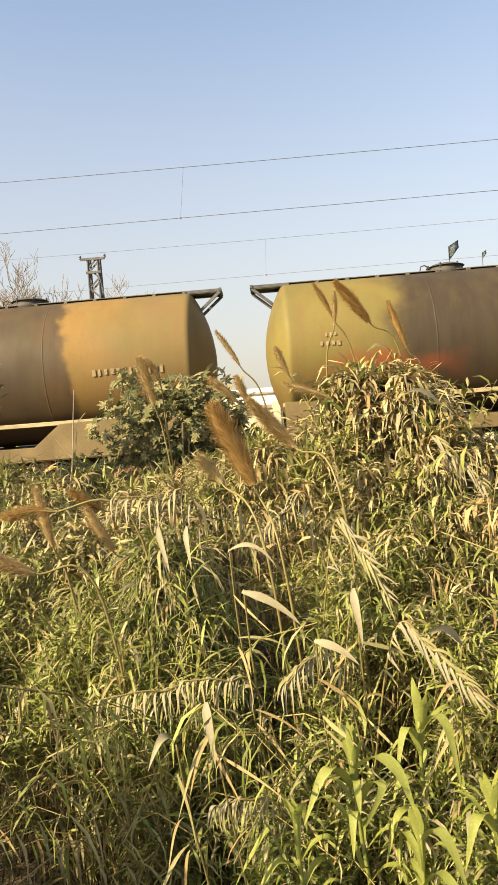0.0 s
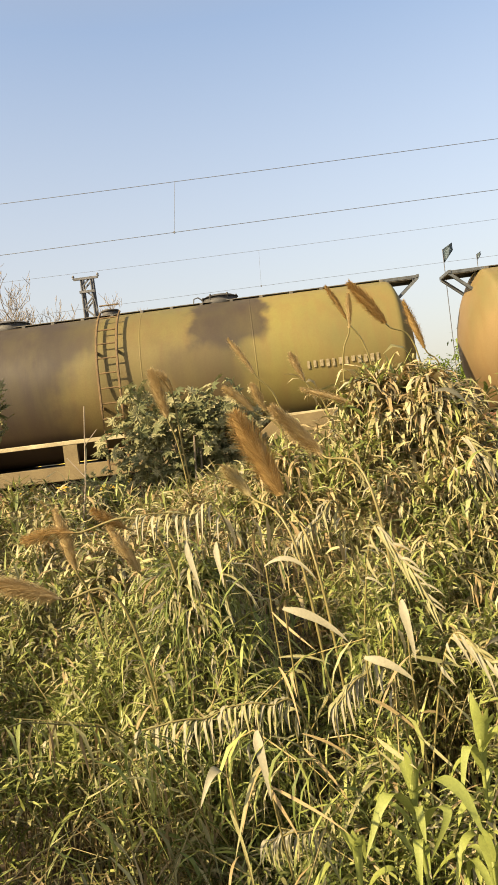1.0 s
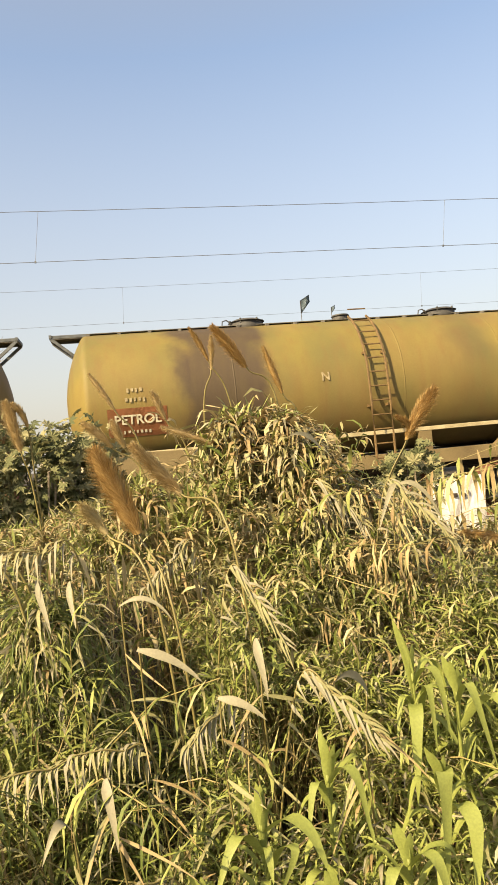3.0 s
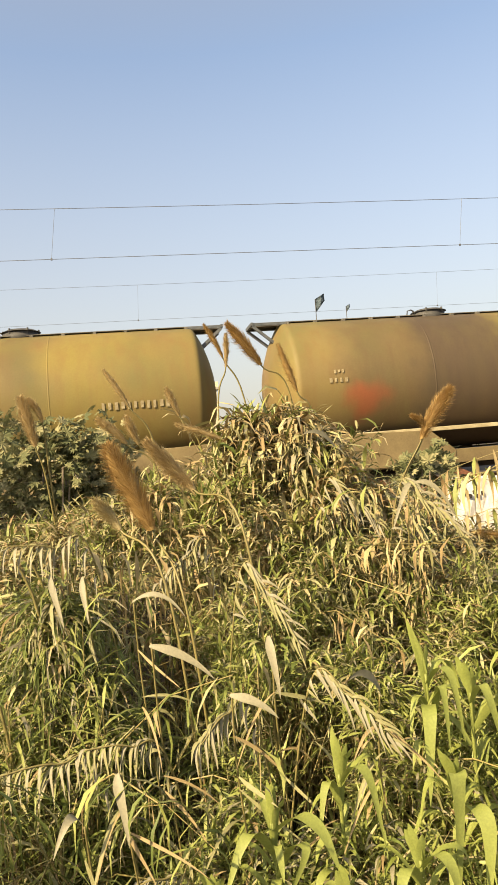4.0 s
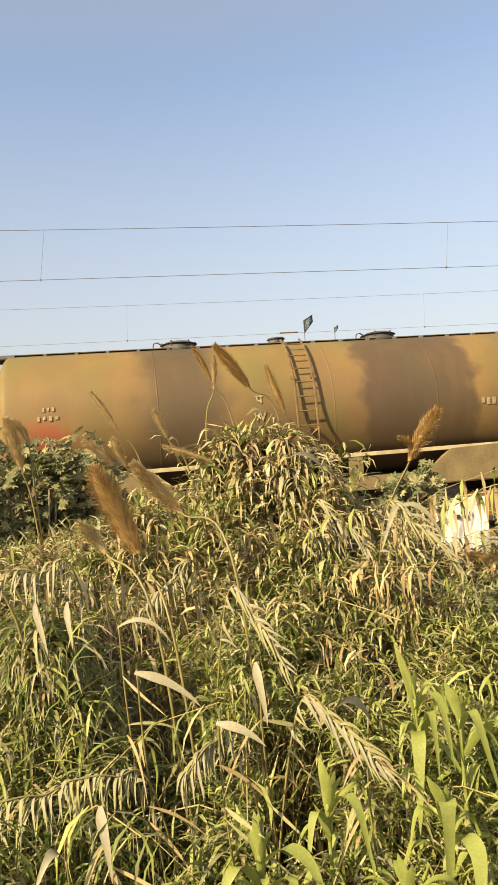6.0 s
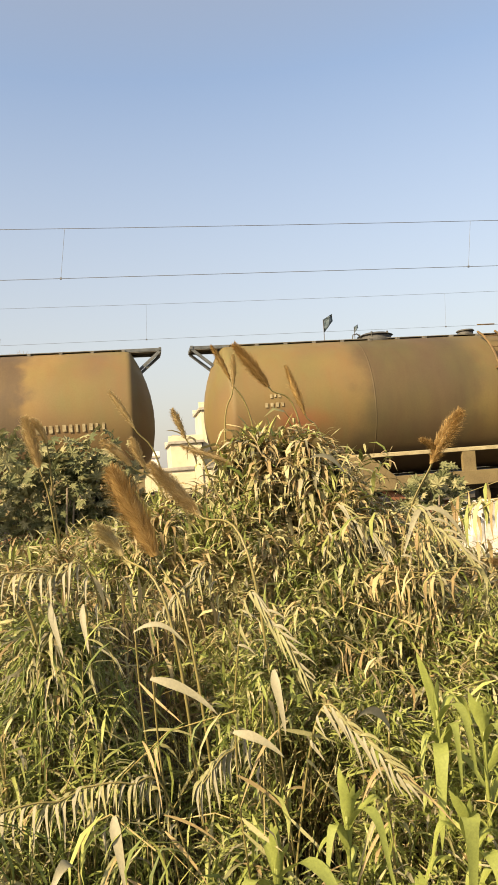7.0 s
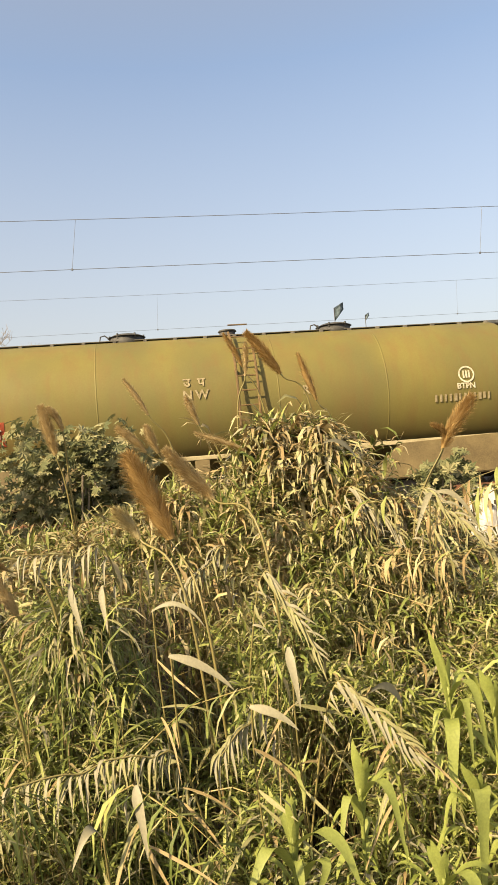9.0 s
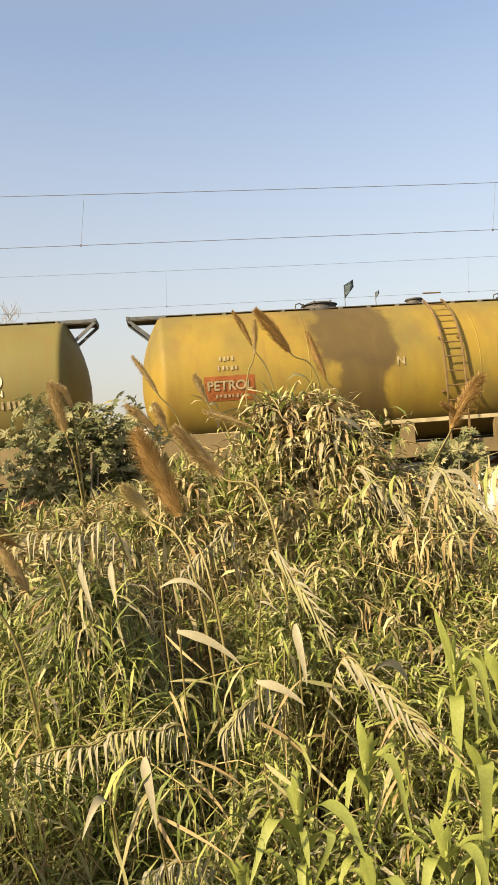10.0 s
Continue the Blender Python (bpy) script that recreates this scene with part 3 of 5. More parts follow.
# paint, second paint, oil, stains, grime with painted shade, worn red patch, label
OCHRE, OLIVE, TAN, BROWN = (0.185, 0.134, 0.047), (0.145, 0.125, 0.04), (0.178, 0.123, 0.058), (0.14, 0.09, 0.046)
OIL, OIL_RED, OIL_SOFT = (0.034, 0.025, 0.021), (0.075, 0.038, 0.023), (0.062, 0.043, 0.030)
WAGONS = [
    (TAN, (0.225, 0.14, 0.042), OIL, [(1.3, 3.1, 0, 5, 0.8, 0.12), (-3.2, -1.2, 0, 5, 0.6, 0.3)], 0.6, None, "weathered tan tank wagon with dark oil runs"),
    ((0.178, 0.136, 0.046), (0.182, 0.155, 0.046), OIL, [(-0.5, 2.5, 0, 5, 0.33, 0.35), (-3.4, -0.7, 0, 5, 0.92, 0.4), (-1.2, -0.2, 3.1, 5, 0.7, 0.14), (1.5, 3.05, 3.05, 5, 0.85, 0.12), (1.0, 2.5, 0, 3.2, 0.4, 0.25)], 0.6, (-3.6, 2.2, 1.0, 0.7), "ochre tank wagon with a wide oil stain and faint red paint"),
    (TAN, (0.215, 0.148, 0.064), OIL_SOFT, [(-2.75, 0.15, 0, 5, 0.85, 0.16), (1.75, 3.5, 3.2, 5, 0.95, 0.1), (2.45, 3.25, 1.4, 3.3, 0.9, 0.1)], 0.7, None, "tan tank wagon with brown oil stains below both manholes"),
    (OCHRE, (0.20, 0.155, 0.042), OIL_SOFT, [(-3.7, -2.1, 0, 5, 0.9, 0.22), (1.6, 2.5, 2.9, 5, 0.3, 0.3)], 0.4, None, "olive-ochre tank wagon with a red petrol panel"),
    (TAN, (0.19, 0.145, 0.045), OIL_SOFT, [(-0.4, 2.7, 0, 5, 0.42, 0.6), (-4.4, -2.7, 0, 5, 0.5, 0.4), (-2.95, -1.05, 0, 5, 0.85, 0.3), (2.55, 4.4, 3.1, 4.0, 1.0, 0.12), (3.4, 4.75, 2.4, 3.3, 0.85, 0.12)], 0.6, (-4.15, 2.33, 0.36, 0.55), "tan tank wagon with dark oil bands"),
    (BROWN, (0.215, 0.14, 0.05), OIL_SOFT, [(-2.95, -1.5, 0, 5, 0.75, 0.35), (1.2, 3.5, 0, 5, 0.8, 0.14)], 0.8, (-4.65, 2.33, 0.36, 0.7), "brown tank wagon with a faint patch of red paint"),
    (OCHRE, BROWN, OIL, [(-0.8, 1.2, 0, 5, 0.3, 0.5), (-2.9, -0.6, 0, 5, 0.62, 0.3), (1.1, 3.5, 0, 5, 0.97, 0.3), (3.3, 4.35, 3.3, 5, 0.6, 0.15)], 0.6, (-4.2, 2.3, 0.4, 0.35), "brown and ochre tank wagon with a large black oil stain"),
    (OLIVE, (0.18, 0.15, 0.042), OIL_RED, [(-5.5, -5.1, 3.1, 3.7, 0.5, 0.12)], 0.4, None, "clean olive tank wagon with a red panel and white lettering"),
    ((0.27, 0.19, 0.03), (0.24, 0.165, 0.032), (0.08, 0.055, 0.022), [(-3.0, -2.2, 3.2, 5, 0.35, 0.3), (-2.5, -1.0, 2.7, 5, 0.95, 0.1), (-2.2, -1.1, 1.2, 2.9, 0.9, 0.1), (2.0, 2.8, 2.8, 5, 0.4, 0.2)], 0.35, None, "bright ochre tank wagon with a red petrol panel"),
]
PANELS = {3: (-4.98, -3.93, 2.0, 2.50), 7: (-4.98, -4.25, 2.13, 2.55), 8: (-4.61, -3.70, 2.28, 2.72)}


def build_train():
    first = build_wagon()
    train = [first] + [copy_thing(first, pose(0, 0, 0)) for _ in WAGONS[1:]]
    for n, (w, (paint, paint2, oil, stains, dirt_shade, red, label)) in enumerate(zip(train, WAGONS)):
        w["label"] = label
        m = tank_material("tank_paint", paint, paint2, oil, stains, dirt_shade, red=red)
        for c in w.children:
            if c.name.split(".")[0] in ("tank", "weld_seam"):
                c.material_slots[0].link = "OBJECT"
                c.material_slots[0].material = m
        # white marks: numbers become plain bars
        bars_part("number_marking", w, 3.55, 4.9 if n != 7 else 4.7, 2.52 if n != 7 else 2.44, 0.135, 12, M_FADED, n)
        if n in (1, 4, 5, 6):
            bars_part("small_marks", w, -4.75, -4.35, 2.72, 0.08, 4, M_FADED, n + 20)
            bars_part("small_marks", w, -4.65, -4.42, 2.88, 0.07, 3, M_FADED, n + 50)
        if n in PANELS:
            x0, x1, z0, z1 = PANELS[n]
            mid = (x0 + x1) / 2
            panel_part(w, x0, x1, z0, z1, {3: M_RED_WORN, 7: M_RED, 8: M_RED_SUN}[n], "faded red painted panel")
            bars_part("small_marks", w, mid - 0.2, mid + 0.2, z1 + 0.14, 0.08, 5, M_FADED, n + 20)
            bars_part("small_marks", w, mid - 0.16, mid + 0.14, z1 + 0.31, 0.08, 4, M_FADED, n + 30)
            if n == 7:
                text_part("lettering", "पेट्रोल", 0.25, w, mid, (z0 + z1) / 2, M_WHITE, 0.016)
            else:
                text_part("lettering", "PETROL", 0.235, w, mid, (z0 + z1) / 2 + 0.04, M_WHITE if n == 3 else M_FADED, 0.016)
                bars_part("small_marks", w, mid - 0.26, mid + 0.26, z0 + 0.08, 0.06, 7, M_WHITE if n == 3 else M_FADED, n + 40)
        ink = M_FADED
        if n == 7:
            for body, x, z in (("N", -1.06, 2.80), ("W", -0.80, 2.80), ("उ", -1.06, 3.03), ("प", -0.80, 3.03)):
                text_part("lettering", body, 0.23, w, x, z, ink)
            logo_part(w, 4.2, 2.86)
            text_part("lettering", "BTPN", 0.15, w, 4.18, 2.64, M_WHITE)
        if n == 2:
            for body, x, z in (("S", -1.06, 2.80), ("E", -0.80, 2.80), ("द", -1.06, 3.05), ("पू", -0.80, 3.05)):
                text_part("lettering", body, 0.23, w, x, z, M_WHITE)
        if n in (3, 8):
            text_part("lettering", "N", 0.22, w, -0.95, 2.80, ink)
        if n in (4, 5):
            text_part("lettering", "प", 0.22, w, -0.83, 2.82, ink)
            text_part("lettering", "W", 0.22, w, -0.83, 2.50, ink)
        if n in (4, 6, 7):
            text_part("lettering", "रे", 0.22, w, 1.1 if n == 7 else 0.9, 3.0 if n == 7 else 2.82, ink)
            text_part("lettering", "R", 0.22, w, 1.1 if n == 7 else 0.9, 2.76 if n == 7 else 2.53, ink)
    return train


TRAIN = build_train()

# ---- overhead line ----


def wire(name, points, r, parent):
    return link(name, pipe(bmesh.new(), points, r, r, 5), M_WIRE, parent)


def build_line(y, zm, zc, x0, lean, name, thick):
    """Messenger and contact wire with their droppers."""
    t = thing(name, "thin overhead railway wires with droppers", "overhead line", "overhead lines", pose(0, y, 0))
    span = [i * 3.0 for i in range(-22, 24)]
    wire("messenger_wire", [(x, 0, zm + 0.0009 * (x - 3) ** 2 * 0.5) for x in span], thick, t)
    wire("contact_wire", [(x, 0, zc) for x in span], thick, t)
    for x in (-66.0, 69.0):
        part("mast", box(bmesh.new(), x - 0.15, x + 0.15, 2.3, 2.6, 0.5, 8.6, 0.02), M_MAST, t)
        zt = zm + 0.00045 * (x - 3) ** 2
        part("cantilever", beam(bmesh.new(), (x, -0.1, zt), (x, 2.35, zt), 0.07, 0.07), M_MAST, t)
        part("register_arm", beam(bmesh.new(), (x, -0.1, zc), (x, 2.35, zc + 0.3), 0.05, 0.05), M_MAST, t)
    for i in range(-4, 6):
        x = x0 + 8.44 * i
        wire("dropper", [(x, 0, zm + 0.00045 * (x - 3) ** 2), (x - lean, 0, zc)], thick * 0.6, t)
        part("clamp", box(bmesh.new(), x - lean - 0.016, x - lean + 0.016, -0.012, 0.012, zc - 0.02, zc + 0.02), M_WIRE, t)


build_line(TRACK_Y, 7.53, 6.555, -1.18, 0.13, "overhead_line", 0.0058)
build_line(18.7, 7.2, 6.26, 0.4, 0.05, "overhead_line", 0.0038)


def build_mast():
    """Lattice mast with cross arms."""
    t = thing("lattice_mast", "grey steel lattice mast with short cross arms", "lattice mast", at=pose(-5.45, 24, 0.75))
    h, w = 7.6, 0.17
    for sx in (-1, 1):
        for sy in (-1, 1):
            part("leg", beam(bmesh.new(), (sx * (w + 0.06), sy * (w + 0.06), 0), (sx * w, sy * w, h), 0.06, 0.06), M_MAST, t)
    for i in range(22):
        z0, z1 = i * h / 22, (i + 1) * h / 22
        s = 1 if i % 2 else -1
        for sy in (-1, 1):
            part("lacing", beam(bmesh.new(), (-s * w, sy * w, z0), (s * w, sy * w, z1), 0.04, 0.05), M_MAST, t)
            part("lacing", beam(bmesh.new(), (sy * w, -s * w, z0), (sy * w, s * w, z1), 0.04, 0.05), M_MAST, t)
    for z, l in ((7.55, 0.42), (7.1, 0.26), (5.75, 0.42)):
        part("cross_arm", beam(bmesh.new(), (-l, -0.2, z), (l, -0.2, z), 0.06, 0.08), M_MAST, t)
    part("stay", beam(bmesh.new(), (0.17, -0.2, 7.0), (0.42, -0.2, 5.7), 0.025, 0.025), M_MAST, t)
    for x in (-0.42, 0.42):
        bm = bmesh.new()
        for z in (7.6, 7.66):
            bmesh.ops.create_cone(bm, cap_ends=True, segments=12, radius1=0.05, radius2=0.03, depth=0.05, matrix=pose(x, -0.2, z))
        part("insulator", bm, M_MAST, t)


build_mast()


def build_flag(x, y, z, size, name, label):
    t = thing(name, label, "flag", at=pose(x, y, ground_z(y)))
    top = z - ground_z(y)
    part("pole", bar(bmesh.new(), (0, 0, -0.05), (0, 0, top), 0.010, 8), M_MAST, t)
    bm = bmesh.new()
    grid = []
    for i in range(7):
        u = i / 6
        grid.append([bm.verts.new((size * (u * 0.75), 0.05 * math.sin(u * 7 + v * 2) * u, top - size * (1.0 - 0.45 * u) * v + size * 0.42 * u)) for v in (0, 0.33, 0.66, 1)])
    for a, b in zip(grid, grid[1:]):
        for k in range(3):
            bm.faces.new((a[k], a[k + 1], b[k + 1], b[k]))
    bmesh.ops.solidify(bm, geom=bm.faces[:], thickness=0.004)
    part("cloth", bm, M_FLAG, t, "dark cloth blowing in the wind", True)


build_flag(5.02, 18.0, 6.45, 0.36, "flag", "small dark green flag on a thin pole behind the train")
build_flag(5.86, 18.0, 6.22, 0.16, "pennant", "small ragged pennant on a thin pole")

# ---- far things beyond the tracks ----


def build_house(x0, x1, y0, y1, h, mat, label, cols, rows, parapet=0.3):
    t = thing("building", label, "building", "far buildings", pose((x0 + x1) / 2, (y0 + y1) / 2, 0.75))
    hw, hd = (x1 - x0) / 2, (y1 - y0) / 2
    part("wall", box(bmesh.new(), -hw, hw, -hd, hd, 0, h, 0.02), mat, t)
    part("roof", box(bmesh.new(), -hw - 0.12, hw + 0.12, -hd - 0.12, hd + 0.12, h, h + 0.14, 0.02), M_CONCRETE, t)
    for sy in (-1, 1):
        part("parapet", box(bmesh.new(), -hw - 0.1, hw + 0.1, min(sy * (hd + 0.1), sy * (hd - 0.05)), max(sy * (hd + 0.1), sy * (hd - 0.05)), h + 0.14, h + 0.14 + parapet, 0.015), mat, t)
    for r in range(rows):
        for c in range(cols):
            x = -hw + (c + 0.5) * 2 * hw / cols
            z = 1.0 + r * 3.0
            win = part("window", box(bmesh.new(), x - 0.42, x + 0.42, -hd - 0.02, -hd + 0.05, z, z + 1.1), M_GLASS, t, "dark window")
            bm = box(bmesh.new(), x - 0.5, x + 0.5, -hd - 0.06, -hd + 0.02, z - 0.1, z)
            box(bm, x - 0.5, x + 0.5, -hd - 0.28, -hd + 0.02, z + 1.12, z + 1.2)
            part("sill", bm, M_CONCRETE, win)


build_house(1.6, 3.3, 38, 44, 3.6, M_CREAM, "low cream plastered house with a flat roof", 2, 1)
build_house(3.4, 4.7, 38.5, 43, 5.4, M_CREAM, "narrow cream plastered stair tower", 1, 1)
build_house(-4.5, 1.2, 50, 58, 3.3, M_PINK, "pale plastered house far behind the tracks", 3, 1)
build_house(5.2, 8.4, 46, 52, 3.2, M_PINK, "pale plastered low house", 2, 1)


def build_boundary():
    """Cream boundary wall with a coping and panels."""
    t = thing("boundary_wall", "cream painted masonry boundary wall with a coping", "wall", at=pose(0, 22.5, 0.65), kind="structure")
    for i in range(7):
        x = -2.4 + i * 1.4
        part("panel", box(bmesh.new(), x + 0.13, x + 1.27, 0, 0.16, 0, 2.1, 0.01), M_CREAM, t)
        part("pier", box(bmesh.new(), x - 0.125, x + 0.125, -0.05, 0.21, 0, 2.3, 0.015), M_CREAM, t)
        part("coping", box(bmesh.new(), x + 0.135, x + 1.265, -0.06, 0.22, 2.105, 2.22, 0.02), M_CONCRETE, t)


build_boundary()


def build_loader():
    """Yellow machine parked beyond the tracks."""
    t = thing("yellow_loader", "yellow construction machine with a glazed cab", "loader", at=pose(-6.75, 21.5, 0.62))
    part("body", prism(bmesh.new(), [(-0.9, 0.7), (2.6, 0.7), (2.6, 1.45), (1.0, 1.6), (-0.9, 1.45)], -0.8, 0.8, 0.04), M_YELLOW, t)
    cab = part("cab", prism(bmesh.new(), [(-1.0, 0.75), (0.7, 0.75), (0.7, 2.15), (-0.75, 2.15)], -0.72, 0.72, 0.04), M_YELLOW, t, "yellow cab")
    for x0, x1 in ((-0.75, -0.15), (-0.05, 0.6)):
        part("window", box(bmesh.new(), x0, x1, -0.735, -0.715, 1.45, 2.0, 0.01), M_GLASS, cab, "dark cab window")
    part("roof", box(bmesh.new(), -0.85, 0.78, -0.8, 0.8, 2.16, 2.24, 0.02), M_YELLOW, cab)
    part("counterweight", box(bmesh.new(), 2.2, 2.75, -0.7, 0.7, 0.6, 1.2, 0.06), M_DARK, t)
    for x, r in ((-0.4, 0.4), (1.9, 0.55)):
        for y in (-0.85, 0.85):
            bm = bmesh.new()
            bmesh.ops.create_cone(bm, cap_ends=True, segments=24, radius1=r, radius2=r, depth=0.3, matrix=pose(x, y, r, 90, 0, 0))
            wh = part("wheel", bm, M_DARK, t, "black tyre", True)
            bm = bmesh.new()
            bmesh.ops.create_cone(bm, cap_ends=True, segments=16, radius1=r * 0.5, radius2=r * 0.5, depth=0.34, matrix=pose(x, y, r, 90, 0, 0))
            part("rim", bm, M_YELLOW, wh)


build_loader()


def grow(rng, start, way, length, radius, depth, out, tips):
    """Bent, forking branches: a list of (points, r0, r1)."""
    pts, p, d = [start], Vector(start), Vector(way).normalized()
    for _ in range(4):
        d = (d + Vector((rng.uniform(-1, 1), rng.uniform(-1, 1), rng.uniform(-0.4, 0.9))) * 0.22).normalized()
        p = p + d * length / 4
        pts.append(tuple(p))
    out.append((pts, radius, radius * 0.62))
    if depth == 0:
        tips.append(tuple(p))
        return
    for k in range(rng.choice((2, 3, 3))):
        side = Vector((rng.uniform(-1, 1), rng.uniform(-1, 1), rng.uniform(-0.1, 0.7))).normalized()
        grow(rng, pts[rng.choice((2, 3, 4, 4))], d * 0.75 + side * 0.75, length * rng.uniform(0.6, 0.8), radius * 0.58, depth - 1, out, tips)


def build_tree(x, y, height, seed, leafy, label, name):
    rng = random.Random(seed)
    t = thing(name, label, "tree", at=pose(x, y, ground_z(y) - 0.1))
    out, tips = [], []
    grow(rng, (0, 0, 0), (rng.uniform(-0.1, 0.1), 0, 1), height * 0.36, height * 0.015, 6 if not leafy else 4, out, tips)
    bm = bmesh.new()
    pipe(bm, *out[0], 9)
    part("trunk", bm, M_BARK, t, smooth=True)
    bm = bmesh.new()
    for pts, r0, r1 in out[1:]:
        pipe(bm, pts, max(r0, 0.013), max(r1, 0.009), 4)
    tagged(part("twig_mass", bm, M_BARK, t), kind="stuff")
    if leafy:
        g = np.random.default_rng(seed)
        tip = np.array(tips)
        n = leafy
        base = tip[g.integers(0, len(tip), n)] + g.normal(0, height * 0.06, (n, 3))
        lump = g.normal(0, 1, (70, 3))
        lump *= (g.uniform(0.45, 1.0, 70) / np.linalg.norm(lump, axis=1))[:, None] * np.array([0.36, 0.36, 0.42]) * height
        lump[:, 2] += height * 0.55
        half = n * 2 // 3
        base[:half] = lump[g.integers(0, 70, half)] + g.normal(0, height * 0.05, (half, 3))
        v, f = blades(base, g.uniform(0, 6.28, n), g.uniform(-0.9, 0.7, n), g.uniform(0.16, 0.34, n), g.uniform(0.09, 0.18, n), g.uniform(0, 0.8, n), g.normal(0, 0.4, n), 2, 0.2)
        cr = mesh_object("crown", v.reshape(-1, 3), f, [M_TREE])
        cr.parent = t


build_tree(10.2, 30, 5.6, 3, 8000, "dense green leafy tree behind the tracks", "leafy_tree")
build_tree(13.0, 31, 7.0, 4, 9000, "dense green leafy tree with a broad crown", "leafy_tree")
build_tree(15.6, 33, 6.4, 5, 7000, "green leafy tree beside low houses", "leafy_tree")
build_tree(7.9, 33, 4.0, 6, 5000, "small green leafy tree beside low houses", "leafy_tree")
build_tree(-13.2, 35, 11.0, 11, 0, "tall thin tree almost bare of leaves", "bare_tree")
build_tree(-10.6, 34, 9.0, 12, 0, "bare winter tree with fine twigs", "bare_tree")
build_tree(-16.5, 40, 12.0, 13, 0, "bare winter tree with fine twigs", "bare_tree")
build_tree(-12.0, 52, 12.5, 14, 0, "bare winter tree with fine twigs", "bare_tree")
build_tree(-9.0, 30, 4.2, 15, 0, "bare brown thicket of twigs", "bare_shrub")


def build_whitewash():
    """Low whitewashed block wall beside the track, with dark dabs of paint."""
    t = thing("low_wall", "low peeling whitewashed masonry wall with dark painted dabs", "wall", at=pose(4.6, 9.9, 0.85), kind="structure")
    rng = random.Random(4)
    for k in range(2):
        x = k * 0.41
        bm = box(bmesh.new(), x + 0.006, x + 0.404, 0, 0.35, 0, 1.04 + rng.uniform(-0.04, 0.02), 0.015)
        bmesh.ops.subdivide_edges(bm, edges=bm.edges[:], cuts=3, use_grid_fill=True)
        for v in bm.verts:
            v.co += Vector((noise.noise(v.co * 3) * 0.012, noise.noise(v.co * 5 + Vector((3, 0, 0))) * 0.03, noise.noise(v.co * 4.5) * 0.02))
        part("block", bm, M_WASH, t)
    for dx, w, z in ((0.22, 0.025, 0.78), (0.28, 0.06, 0.74), (0.37, 0.02, 0.79), (0.42, 0.05, 0.73), (0.5, 0.025, 0.77)):
        part("paint_dab", box(bmesh.new(), dx, dx + w, -0.045, 0.02, z - 0.03, z + 0.03, 0.008), M_DARK, t)


build_whitewash()

# ---- reed bed ----
R = np.random.default_rng(7)


def clumps(x, y):
    """Swells and hollows of single clumps, about half a metre apart, from -1 to 1."""
    return np.sin(9.3 * x + 2.1 * y + 1.3 * np.sin(3.1 * y)) * np.sin(8.1 * y - 1.7 * x + 1.1 * np.sin(2.7 * x + 0.5))


def canopy(x, y):
    """Height that the reed tops reach."""
    b = np.interp(y, [1.4, 1.8, 2.1, 2.4, 2.8, 3.3, 3.8, 4.5, 5.5, 7.0, 9.6], [0.75, 0.95, 1.15, 1.42, 1.75, 2.0, 2.22, 2.36, 2.3, 1.9, 1.55])
    b = b + 0.62 * np.exp(-((x - 0.84) / 0.46) ** 2 - ((y - 4.2) / 0.5) ** 2)
    b = b - 0.75 * np.exp(-((x - 2.5) / 0.55) ** 2 - ((y - 4.7) / 0.9) ** 2)
    b = b - 0.85 * np.exp(-((x - 3.3) / 1.15) ** 2 - ((y - 7.3) / 1.4) ** 2)
    for hx, hy, deep, r in ((-0.03, 3.2, 0.9, 0.27), (0.02, 2.6, 0.55, 0.17), (0.6, 2.5, 0.5, 0.15), (1.12, 2.95, 0.45, 0.2), (-1.1, 2.9, 0.4, 0.25), (0.3, 3.5, 0.3, 0.2), (-0.2, 2.05, 0.35, 0.16), (1.75, 3.5, 0.4, 0.2)):
        b = b - deep * np.exp(-(((x - hx) / r) ** 2) - ((y - hy) / r) ** 2)
    b = b - 0.8 * np.exp(-((x + 0.8) / 0.42) ** 2 - ((y - 2.15) / 0.4) ** 2)
    b = b - 0.14 * np.exp(-((x + 0.7) / 0.9) ** 2 - ((y - 5.0) / 0.8) ** 2)
    # two clumps at and beyond the left edge of view, raised to shade the hollow
    b = b + 1.35 * np.exp(-((x + 1.7) / 0.35) ** 2 - ((y - 1.45) / 0.35) ** 2)
    b = b + 1.15 * np.exp(-((x + 1.2) / 0.24) ** 2 - ((y - 1.5) / 0.2) ** 2)
    b = b + 0.42 * np.exp(-((x + 0.38) / 0.2) ** 2 - ((y - 2.86) / 0.18) ** 2)
    return b + 0.10 * np.sin(2.3 * x + 1.1) * np.sin(1.9 * y + 0.4) + 0.05 * np.sin(5.1 * x + 2.0 * y) + 0.11 * clumps(x, y)


def ground_at(y):
    return np.interp(y, [0.6, 1.5, 2.4, 4.5, 7.0, 9.5], [0.88, 0.45, 0.25, 0.45, 0.85, 1.0]) - 0.05


def scatter(n, y0, y1):
    """Places over the strip that widens with distance."""
    y = np.sqrt(R.uniform((y0 + 0.9) ** 2, (y1 + 0.9) ** 2, n)) - 0.9
    return R.uniform(-0.66 * y - 0.7, 0.78 * y + 0.7, n), y


